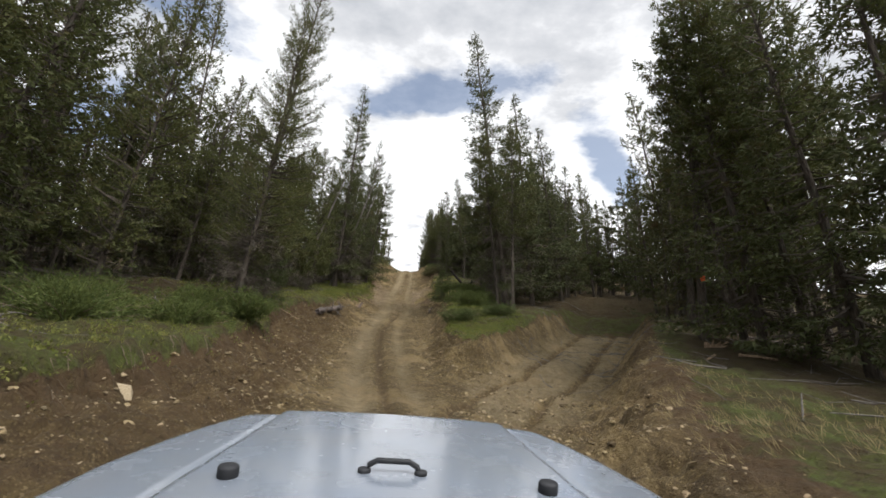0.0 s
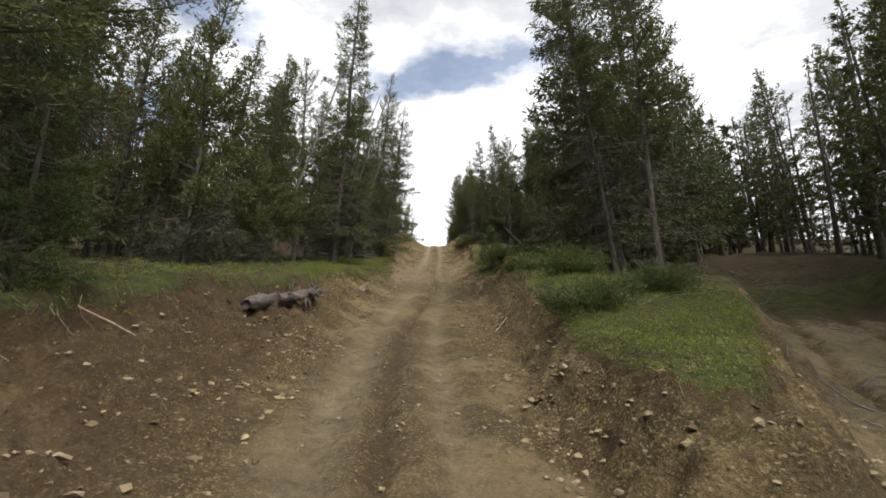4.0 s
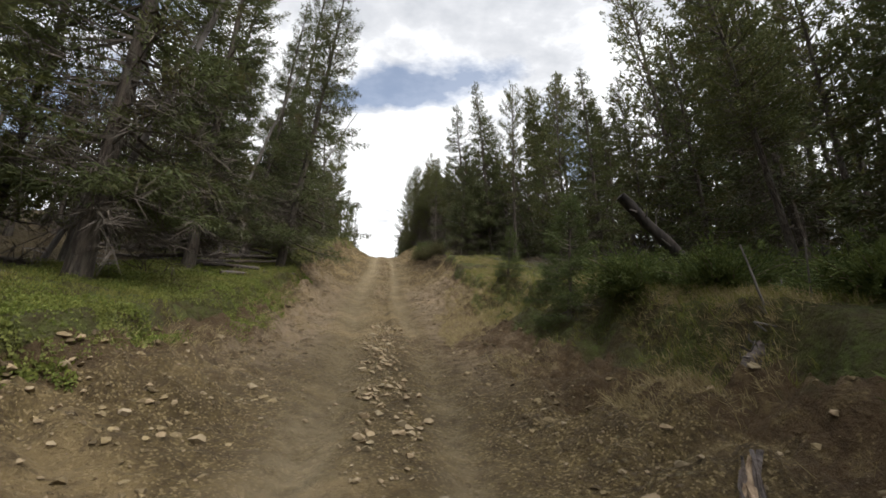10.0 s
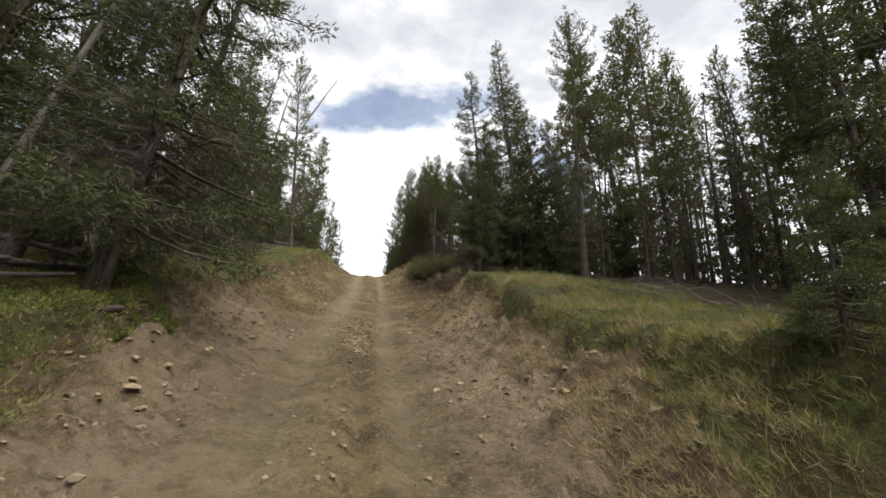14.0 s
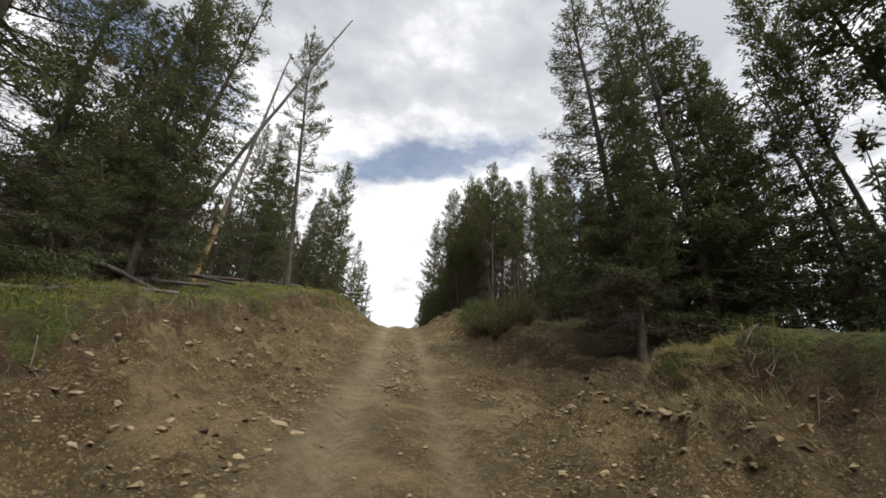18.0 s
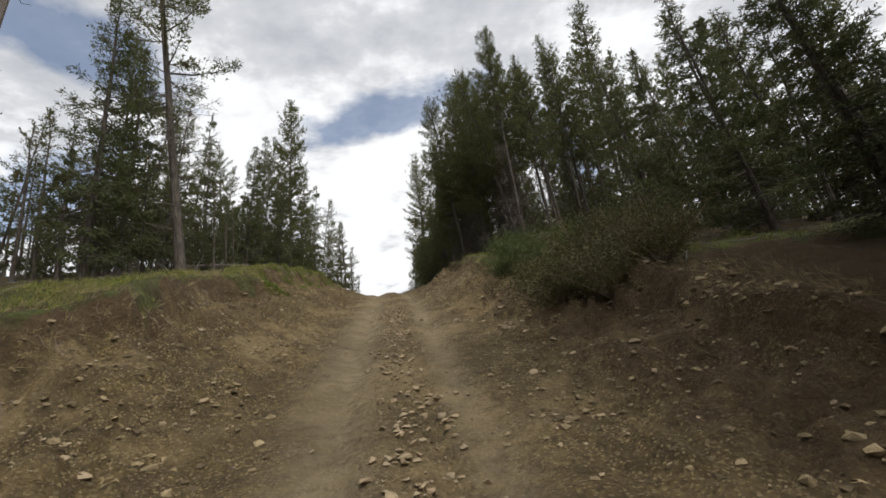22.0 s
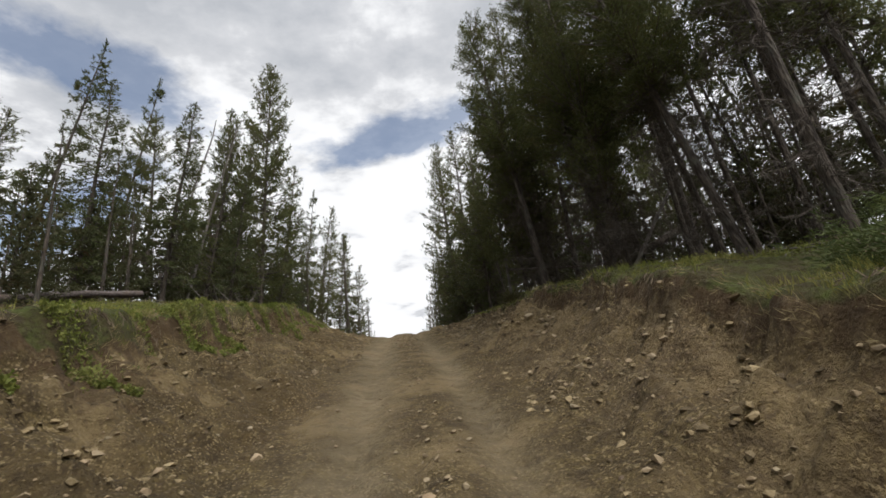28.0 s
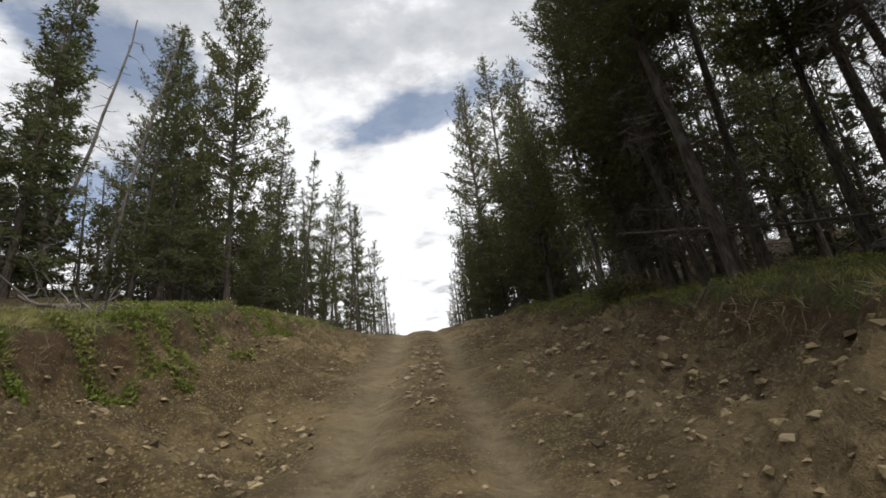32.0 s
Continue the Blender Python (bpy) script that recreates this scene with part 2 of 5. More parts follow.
def peeled(k):
    n = k.noise(9, 5, 0.6, k.stretch(1, 1, 0.15))
    sep = k.nt.nodes.new("ShaderNodeSeparateXYZ")
    k.nt.links.new(k.co, sep.inputs[0])
    low = k.ramp(k.math("ADD", k.math("MULTIPLY", sep.outputs[2], 0.08), k.math("MULTIPLY", k.noise(1.2, 3), 0.35)), (0.36, 1.0), (0.46, 0.0))
    c = k.mix(low, k.mix(n, (0.075, 0.06, 0.048), (0.19, 0.16, 0.13)), k.mix(n, (0.15, 0.085, 0.04), (0.4, 0.26, 0.12)))
    k.finish(c, 0.85, n, 0.02, 0.6)


def translucent(k, c, rough):
    """A thin leaf: part of the light passes through."""
    k.finish(c, rough)
    tr = k.nt.nodes.new("ShaderNodeBsdfTranslucent")
    k.put(tr.inputs[0], c)
    m = k.nt.nodes.new("ShaderNodeMixShader")
    m.inputs[0].default_value = 0.35
    k.nt.links.new(k.b.outputs[0], m.inputs[1])
    k.nt.links.new(tr.outputs[0], m.inputs[2])
    k.nt.links.new(m.outputs[0], k.out.inputs[0])


def needles(dark, light, brown):
    def f(k):
        c = k.mix(k.island(), dark, light)
        c = k.mix(k.ramp(k.chance(), (0.0, 0.0), (1.0, 0.45)), c, (0.075, 0.085, 0.022))
        c = k.mix(k.ramp(k.noise(1.6, 2), (0.55, 0.0), (0.76, brown)), c, (0.11, 0.066, 0.03))
        translucent(k, c, 0.7)
    return f


def tint(a, b, scale=6, rough=0.9, deep=0.01, stretch=(1, 1, 1)):
    def f(k):
        n = k.noise(scale, 5, 0.6, k.stretch(*stretch))
        k.finish(k.mix(k.ramp(n, (0.3, 0.0), (0.7, 1.0)), a, b), rough, n, deep, 0.7)
    return f


M_soil = material("soil", soil)
M_bark = material("bark", bark)
M_barkpole = material("peeled_bark", peeled)
M_pine = material("pine_needles", needles((0.06, 0.067, 0.024), (0.125, 0.127, 0.04), 0.7))
M_spruce = material("spruce_needles", needles((0.05, 0.059, 0.025), (0.1, 0.108, 0.04), 0.65))
# browner needles for the far woods, darkened to carry the forest's inner shade
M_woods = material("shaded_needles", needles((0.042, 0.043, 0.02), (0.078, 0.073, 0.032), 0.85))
M_young = material("sapling_needles", needles((0.05, 0.07, 0.022), (0.11, 0.13, 0.04), 0.2))
M_twig = material("twigs", tint((0.045, 0.036, 0.028), (0.13, 0.106, 0.082)))
M_dead = material("dead_wood", tint((0.06, 0.05, 0.042), (0.195, 0.172, 0.148), 7, 0.9, 0.015, (1, 1, 0.25)))


def stones(k):
    c = k.mix(k.chance(), (0.21, 0.165, 0.098), (0.38, 0.31, 0.2))
    c = k.mix(k.island(), c, k.mix(0.5, c, (0.3, 0.2, 0.11)))
    n = k.noise(14, 5, 0.65)
    c = k.mix(k.ramp(n, (0.4, 0.0), (0.7, 0.6)), c, (0.17, 0.115, 0.065))
    k.finish(c, 0.9, n, 0.01, 0.6)


def leaves(a, b, dry=0.0):
    def f(k):
        c = k.mix(k.island(), a, b)
        if dry:
            c = k.mix(k.math("MULTIPLY", k.ramp(k.noise(0.8, 3), (0.4, 0.0), (0.62, 1.0)), dry), c, (0.30, 0.225, 0.105))
        translucent(k, c, 0.8)
    return f


def weathered(k):
    v = k.stretch(3.0, 0.35, 3.0)
    n = k.noise(7, 6, 0.65, v)
    c = k.mix(k.ramp(n, (0.3, 0.0), (0.68, 1.0)), (0.034, 0.027, 0.024), (0.15, 0.122, 0.105))
    c = k.mix(k.ramp(k.noise(1.6, 3), (0.5, 0.0), (0.7, 0.7)), c, (0.11, 0.075, 0.05))
    k.finish(c, 0.9, n, 0.03, 0.9)


def paint(k):
    c = k.mix(k.ramp(k.noise(5, 5), (0.35, 0.0), (0.75, 0.35)), (0.165, 0.185, 0.215), (0.2, 0.195, 0.185))
    k.finish(c, k.ramp(k.noise(9, 4), (0.3, 0.16), (0.75, 0.34)))
    k.b.inputs["Specular IOR Level"].default_value = 0.5
    k.b.inputs["Coat Weight"].default_value, k.b.inputs["Coat Roughness"].default_value = 0.6, 0.06


def clods(k):
    c = k.mix(k.island(), (0.055, 0.038, 0.018), (0.31, 0.232, 0.122))
    n = k.noise(20, 4, 0.65)
    k.finish(k.mix(k.ramp(n, (0.3, 0.5), (0.6, 0.0)), c, (0.075, 0.052, 0.032)), 0.95, n, 0.02, 0.8)


M_clod = material("soil_clods", clods)
M_stone = material("stone", stones)
M_grass = material("grass_blades", leaves((0.1, 0.115, 0.021), (0.25, 0.25, 0.05), 0.4))
M_straw = material("dry_grass_blades", leaves((0.21, 0.16, 0.075), (0.43, 0.34, 0.175)))
M_mat = material("mat_leaves", leaves((0.07, 0.085, 0.018), (0.18, 0.19, 0.04), 0.25))
# mat leaves again, coloured brighter where the mats lie out of the shade
M_moss = material("lit_mat_leaves", leaves((0.075, 0.1, 0.018), (0.18, 0.2, 0.038), 0.2))
M_willow = material("willow_leaves", leaves((0.045, 0.045, 0.016), (0.105, 0.1, 0.036), 0.2))
M_juniper = material("juniper_needles", leaves((0.05, 0.07, 0.02), (0.13, 0.15, 0.04)))
M_char = material("blackened_bark", tint((0.012, 0.009, 0.008), (0.05, 0.04, 0.032), 9, 0.95, 0.03, (1, 1, 0.3)))
M_log = material("weathered_log", weathered)
M_wood = material("broken_wood", tint((0.12, 0.075, 0.042), (0.36, 0.26, 0.165), 9, 0.85, 0.02, (2, 2, 0.4)))
M_root = material("roots", tint((0.09, 0.065, 0.042), (0.25, 0.19, 0.13), 8))
M_paint = material("silver_paint", paint)
M_rubber = material("black_rubber", tint((0.012, 0.012, 0.013), (0.03, 0.03, 0.031), 20, 0.6, 0.002))
M_steel = material("dull_steel", tint((0.16, 0.16, 0.17), (0.3, 0.3, 0.31), 12, 0.4, 0.002))
M_lamp = material("lamp_glass", tint((0.5, 0.5, 0.5), (0.7, 0.7, 0.7), 12, 0.1, 0.002))
M_blaze = material("orange_paint", tint((0.75, 0.10, 0.02), (0.9, 0.18, 0.05), 12, 0.6, 0.002))

# ---- ground ----
def curve(pairs):
    a = np.array(pairs, float)
    return lambda v: np.interp(v, a[:, 0], a[:, 1])


def smooth(a, b, v):
    t = np.clip((v - a) / (b - a), 0, 1)
    return t * t * (3 - 2 * t)


def lattice(ix, iy, seed):
    h = np.sin(ix * 127.1 + iy * 311.7 + seed * 74.7) * 43758.5453
    return h - np.floor(h)


def bumps(x, y, seed=0):
    """Smooth noise, -1 to 1, one lump per unit."""
    ix, iy = np.floor(x), np.floor(y)
    fx, fy = x - ix, y - iy
    fx, fy = fx * fx * (3 - 2 * fx), fy * fy * (3 - 2 * fy)
    a, b = lattice(ix, iy, seed), lattice(ix + 1, iy, seed)
    c, d = lattice(ix, iy + 1, seed), lattice(ix + 1, iy + 1, seed)
    return 2 * ((a * (1 - fx) + b * fx) * (1 - fy) + (c * (1 - fx) + d * fx) * fy) - 1


road_x = curve([(-30, 0.7), (0, 0.03), (5, -0.16), (10, -0.73), (15, -1.54), (20, -2.24), (25, -2.7), (30, -2.95), (36, -3.1), (45, -3.7), (50, -4.2), (60, -4.55), (70, -5.07), (80, -5.75), (90, -6.45), (113, -8.5), (150, -11.8), (400, -33)])
road_z = curve([(-30, -3.4), (-5, -0.8), (0, 0.06), (5, 0.72), (10, 1.2), (15, 1.95), (20, 3.2), (25, 4.35), (30, 5.55), (35, 6.75), (40, 7.95), (45, 9.2), (50, 10.6), (55, 11.9), (60, 13.35), (70, 16.25), (75, 18.0), (80, 19.4), (85, 20.9), (90, 22.3), (100, 24.7), (108, 26.3), (113, 27.1), (120, 27.8), (135, 28.7), (160, 29.2), (220, 29), (400, 27)])
LEFT = [(-30, 2.0, 4.6, 1.2), (8, 2.0, 4.6, 1.25), (13, 1.8, 4.6, 1.5), (20, 1.7, 4.6, 1.6), (24, 1.7, 4.4, 1.5), (28, 1.5, 3.4, 1.3), (31, 1.7, 3.9, 1.1), (36, 1.8, 4.1, 1.05), (42, 1.6, 3.9, 1.05), (48, 1.5, 3.7, 1.1), (54, 1.5, 3.4, 1.5), (60, 1.6, 4.2, 1.5), (66, 1.7, 4.5, 1.75), (75, 1.6, 4.5, 1.9), (90, 1.7, 4.6, 2.0), (98, 1.8, 4.5, 1.85), (106, 1.8, 4.5, 1.1), (115, 2.0, 4.5, 0.7), (400, 2.0, 4.5, 0.6)]
RIGHT = [(-30, 1.8, 4.0, 0.4), (30, 1.6, 4.2, 1.4), (34, 1.6, 4.3, 1.65), (40, 1.5, 4.2, 1.65), (46, 1.4, 3.9, 1.6), (50, 1.4, 3.9, 1.3), (55, 1.5, 3.7, 1.75), (60, 1.5, 4.0, 1.85), (63, 1.7, 4.4, 1.3), (66, 1.8, 5.0, 0.65), (70, 1.8, 4.7, 0.8), (73, 1.6, 4.3, 1.15), (78, 1.6, 4.1, 1.1), (83, 1.7, 3.75, 1.45), (89, 1.7, 3.8, 1.5), (94, 1.7, 4.0, 1.3), (98, 1.7, 4.3, 0.8), (106, 1.8, 4.4, 0.6), (115, 1.9, 4.5, 0.25), (400, 2, 4.5, 0.2)]
left_foot, left_lip, left_high = (curve([(r[0], r[k]) for r in LEFT]) for k in (1, 2, 3))
right_foot, right_lip, right_high = (curve([(r[0], r[k]) for r in RIGHT]) for k in (1, 2, 3))
left_rise = curve([(-30, 0.1), (22, 0.1), (30, 0.07), (80, 0.06), (92, 0.11), (106, 0.25), (120, 0.32), (150, 0.42), (400, 0.42)])
right_rise = curve([(-30, 0.02), (60, 0.03), (70, 0.05), (82, 0.01), (96, 0.02), (106, 0.1), (115, 0.18), (400, 0.2)])
fork_x = curve([(-30, -12), (8, 0.4), (11, 1.6), (15, 3.3), (20, 5.7), (26, 8.7), (33, 11.8), (40, 14.5), (60, 21)])
fork_bank = curve([(-30, 0.7), (6, 0.8), (11, 1.25), (16, 1.9), (22, 1.9), (30, 1.6)])
left_turf = curve([(-30, 0.75), (12, 0.72), (28, 0.72), (34, 0.78), (38, 0.6), (42, 0.45), (47, 0.5), (50, 0.85), (85, 0.86), (93, 0.86), (99, 0.8), (120, 0.6)])
right_turf = curve([(28, 0.8), (34, 0.6), (40, 0.3), (43, 0.2), (46, 0.3), (48.5, 0.58), (62, 0.75), (64.5, 1.15), (73, 1.15), (76, 0.8), (80, 0.7), (84, 0.9), (90, 0.85), (98, 0.7), (120, 0.6)])


def sod(start, rise):
    """Bare soil 0, dark humus under the sod about 0.3, turf 1."""
    return 0.38 * smooth(start - 0.36, start - 0.1, rise) + 0.62 * smooth(start, start + 0.16, rise)


def bank(d, foot, lip):
    """Rise from the foot of a cut bank to its lip, steepest near the top, with a rounded sod edge."""
    t = np.clip((d - foot) / (lip - foot), 0, 1)
    return 0.7 * t ** 1.1 + 0.3 * smooth(0.84, 0.98, t)


def ground_parts(x, y):
    """Height, and how far the place is turf, wheel track and gravel heap."""
    u = x - road_x(y)
    wob = 0.35 * bumps(y * 0.45, u * 0.2, 3) + 0.18 * bumps(y * 1.3, u * 0.3, 4)
    lb = bank(-u + wob, left_foot(y), left_lip(y))
    rb = bank(u + wob, right_foot(y), right_lip(y))
    lz = left_high(y) * lb + np.minimum(np.maximum(0, -u - left_lip(y)), 12) * left_rise(y)
    rz = right_high(y) * rb + np.minimum(np.maximum(0, u - right_lip(y)), 12) * right_rise(y)
    # the fork: a lower side track to the right, with an island of turf between
    df = (x - fork_x(y)) * 0.87
    gone = smooth(29, 37, y)
    back = smooth(20, 24, y)
    isle = np.minimum(smooth(1.6, 3.0, u - 0.9 * back + wob * 0.6), smooth(1.3, 2.7, -df + wob * 0.6)) * smooth(14.0, 19.0, y + wob)
    beyond = smooth(1.9, 3.5, df + wob)
    fz = (1.05 + 0.3 * smooth(21, 25, y)) * isle + beyond * fork_bank(y) - 0.1 * (1 - isle) * smooth(0.9, 2.2, u) * smooth(9, 14, y) * (1 - beyond * 0.4)
    rz = np.where(y < 37, fz * (1 - gone) + rz * gone, rz)
    turf_right = np.where(y < 33, np.maximum(smooth(0.74, 0.96, isle), 0.7 * smooth(0.8, 1.0, beyond) * smooth(2.6, 4.4, df + wob + 0.05 * np.maximum(0, y - 14))), sod(right_turf(y), rb))
    turf = np.where(u < 0, sod(left_turf(y) + 0.04 - 0.24 * smooth(0.15, 0.7, bumps(y * 0.75 + u * 0.35, 0 * y + 3.0, 23)) * (y > 50), lb), turf_right) + smooth(6.5, 9.5, np.abs(u)) * np.where((u > 0) & (y < 42), smooth(3.0, 4.8, np.abs(df)), 1) + smooth(11, 14, np.abs(u)) * ((u < 0) | (y > 42)) + 0.9 * smooth(27, 32, y) * smooth(48, 42, y) * smooth(4.6, 6.4, u)
    h = np.where(u < 0, lz, rz)
    # wheel ruts, a wash gully, lumps
    on_road = smooth(2.2, 1.4, np.abs(u))
    rut = np.exp(-((np.abs(u + 0.1 * bumps(y * 0.2, 0 * y, 9)) - 0.8) / 0.3) ** 2)
    gully = np.exp(-((u - 0.15 - 0.35 * bumps(y * 0.12, 0 * y, 5)) / 0.14) ** 2) * np.maximum(smooth(-0.2, 0.5, bumps(y * 0.1, 0 * y, 8)), smooth(36, 30, y))
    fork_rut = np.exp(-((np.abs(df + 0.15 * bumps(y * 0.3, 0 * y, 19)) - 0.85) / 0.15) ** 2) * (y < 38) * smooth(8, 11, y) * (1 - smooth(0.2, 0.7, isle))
    lead = u + 0.1 * bumps(y * 0.2, 0 * y, 9)
    dust = np.exp(-((lead + 0.82) / 0.5) ** 2) + 0.8 * np.exp(-((lead - 0.78) / 0.3) ** 2)
    dust = dust * (0.66 + 0.24 * smooth(50, 65, y) + 0.34 * bumps(y * 0.55, u * 1.2, 27)) + 0.8 * np.exp(-(df / 1.7) ** 4) * (y < 36) * smooth(7, 11, y) * smooth(1.8, 2.6, u)
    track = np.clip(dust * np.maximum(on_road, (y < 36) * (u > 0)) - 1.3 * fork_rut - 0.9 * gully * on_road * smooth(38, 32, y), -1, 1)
    h = h - 0.13 * rut * on_road - 0.16 * gully * on_road - 0.17 * fork_rut
    edge = 1 - on_road
    h = h + edge * (0.16 * bumps(x * 0.5, y * 0.5, 1) + 0.09 * bumps(x * 1.3, y * 1.3, 2)) + (0.015 + 0.045 * edge) * bumps(x * 3.1, y * 3.1, 6)
    face = np.clip(np.where(u < 0, lb * (1 - lb), rb * (1 - rb)) * 4, 0, 1)
    face = np.where((u > 0) & (y < 33), np.clip(np.maximum(beyond * (1 - beyond), isle * (1 - isle)) * 4, 0, 1), face)
    h = h + face * (0.14 * bumps(x * 2.2, y * 1.6, 7) + 0.15 * bumps(x * 4.3, y * 3.7, 11)) + (0.012 + 0.03 * edge) * bumps(x * 8.3, y * 7.7, 12)
    # runnels washed down the cut faces, with crumbled ledges
    run = bumps(y * 1.7 + 0.3 * bumps(u * 2, y, 15), u * 0.35, 14)
    h = h - face * (0.16 * smooth(0.1, 0.8, run) + 0.07 * smooth(0.0, 0.7, bumps(y * 4.1, u * 0.8, 16)))
    h = h + face * 0.05 * np.abs(bumps(y * 0.9, h * 7.0, 17))
    pits = np.abs(bumps(x * 5.3, y * 5.9, 61)) + 0.6 * np.abs(bumps(x * 9.7, y * 10.3, 62))
    h = h + face * 0.19 * (pits - 0.5) * (0.45 + 0.55 * smooth(-0.3, 0.5, bumps(x * 0.5, y * 0.5, 63)))
    heap = np.exp(-(u / 0.4) ** 2) * on_road
    return road_z(y) + h, turf, track, heap


def ground_z(x, y):
    return ground_parts(np.asarray(x, float), np.asarray(y, float))[0]


def spaced(stops):
    out = [stops[0][0]]
    for (a, step), (b, _) in zip(stops, stops[1:]):
        n = max(1, round((b - a) / step))
        out += [a + (b - a) * (i + 1) / n for i in range(n)]
    return np.array(out)


def mesh_from(name, verts, faces, smooth_faces=True):
    """A mesh from arrays: verts (n, 3), faces (m, k)."""
    me = bpy.data.meshes.new(name)
    verts, faces = np.asarray(verts, np.float32), np.asarray(faces, np.int32)
    k = faces.shape[1]
    me.vertices.add(len(verts))
    me.vertices.foreach_set("co", verts.ravel())
    me.loops.add(faces.size)
    me.loops.foreach_set("vertex_index", faces.ravel())
    me.polygons.add(len(faces))
    me.polygons.foreach_set("loop_start", np.arange(0, faces.size, k, dtype=np.int32))
    me.polygons.foreach_set("loop_total", np.full(len(faces), k, np.int32))
    me.polygons.foreach_set("use_smooth", np.full(len(faces), smooth_faces))
    me.update(calc_edges=True)
    return me


US = spaced([(-400, 40), (-60, 4), (-24, 1), (-11, 0.2), (-5.6, 0.065), (5.2, 0.2), (9, 0.3), (15, 0.6), (24, 2), (60, 40), (400, 1)])
YS = spaced([(-40, 2), (-8, 0.25), (4, 0.09), (104, 0.4), (120, 1), (160, 8), (240, 40), (900, 1)])
GU, GY = np.meshgrid(US, YS)
GX = GU + road_x(GY)
GZ, TURF, TRACK, HEAP = ground_parts(GX, GY)
idx = np.arange(GU.size).reshape(GU.shape)
ground = new("ground", mesh_from("ground", np.stack([GX, GY, GZ], -1).reshape(-1, 3), np.stack([idx[:-1, :-1], idx[:-1, 1:], idx[1:, 1:], idx[1:, :-1]], -1).reshape(-1, 4)))
for key, value in (("turf", TURF), ("track", TRACK), ("heap", HEAP)):
    ground.data.attributes.new(key, "FLOAT", "POINT").data.foreach_set("value", value.ravel().astype(np.float32))
# dark bank soil, with the shade of overhanging trees put into its colour
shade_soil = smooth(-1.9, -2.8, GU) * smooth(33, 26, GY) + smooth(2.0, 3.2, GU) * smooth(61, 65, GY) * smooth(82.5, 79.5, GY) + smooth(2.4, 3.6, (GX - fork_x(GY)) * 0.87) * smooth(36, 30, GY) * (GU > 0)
DAMP_SHADE = np.clip(np.clip(-TRACK, 0, 1) + 0.85 * np.clip(shade_soil, 0, 1), 0, 1)
ground.data.attributes.new("damp_shade", "FLOAT", "POINT").data.foreach_set("value", DAMP_SHADE.ravel().astype(np.float32))
# a stretch of freshly cut, paler orange soil
PALE = smooth(37, 43, GY) * smooth(60, 54, GY) * smooth(0.9, 1.7, np.abs(GU)) + 0.25 * smooth(80, 86, GY) * smooth(1.6, 2.2, GU)
ground.data.attributes.new("pale", "FLOAT", "POINT").data.foreach_set("value", np.clip(PALE, 0, 1).ravel().astype(np.float32))
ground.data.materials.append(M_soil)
tagged(ground, "steep rutted dirt track between eroded tan soil banks and mossy forest floor", "ground", kind="structure")

# ---- trees: builders ----
def unit(v):
    return v / (np.linalg.norm(v, axis=-1, keepdims=True) + 1e-9)


def tubes(paths, radii, sides=5):
    """Tapered tubes along paths (k, n, 3) with radii (k, n): verts and quads."""
    paths, radii = np.asarray(paths, float), np.asarray(radii, float)
    k, n, _ = paths.shape
    along = unit(np.gradient(paths, axis=1))
    ref = np.where(np.abs(along[..., 2:3]) > 0.9, np.array([1.0, 0, 0]), np.array([0, 0, 1.0]))
    a = unit(np.cross(along, ref))
    b = np.cross(along, a)
    ang = np.arange(sides) * 2 * math.pi / sides
    ring = paths[:, :, None] + radii[:, :, None, None] * (np.cos(ang)[None, None, :, None] * a[:, :, None] + np.sin(ang)[None, None, :, None] * b[:, :, None])
    base = (np.arange(k * n).reshape(k, n) * sides)[:, :-1, None] + np.arange(sides)
    nxt = (np.arange(k * n).reshape(k, n) * sides)[:, :-1, None] + (np.arange(sides) + 1) % sides
    quads = np.stack([base, nxt, nxt + sides, base + sides], -1).reshape(-1, 4)
    return ring.reshape(-1, 3), quads


def joined(name, *pieces):
    """One mesh of several (verts, faces, material), all in triangles."""
    V, F, K, n = [], [], [], 0
    mats = []
    for v, f, m in pieces:
        f = np.asarray(f)
        if f.shape[1] == 4:
            f = np.concatenate([f[:, :3], f[:, [0, 2, 3]]])
        if m not in mats:
            mats.append(m)
        V.append(v)
        F.append(f + n)
        K.append(np.full(len(f), mats.index(m), np.int32))
        n += len(v)
    me = mesh_from(name, np.concatenate(V), np.concatenate(F), False)
    for m in mats:
        me.materials.append(m)
    me.polygons.foreach_set("material_index", np.concatenate(K))
    return me


def blades(r, at, way, count, length, width, spread):
    """Needle sprays: count thin triangles fanned about way at each place."""
    n = len(at)
    at, way = np.repeat(at, count, 0), np.repeat(way, count, 0)
    d = unit(way + r.normal(0, spread, (n * count, 3)))
    side = unit(np.cross(d, r.normal(0, 1, (n * count, 3))))
    L = (length * r.uniform(0.6, 1.25, n * count))[:, None]
    w = (width * r.uniform(0.7, 1.3, n * count))[:, None]
    start = at + r.normal(0, 0.03, (n * count, 3))
    V = np.stack([start - side * w * 0.5, start + side * w * 0.5 + d * L * 0.25, start + d * L], 1)
    return V.reshape(-1, 3), np.arange(n * count * 3).reshape(-1, 3)


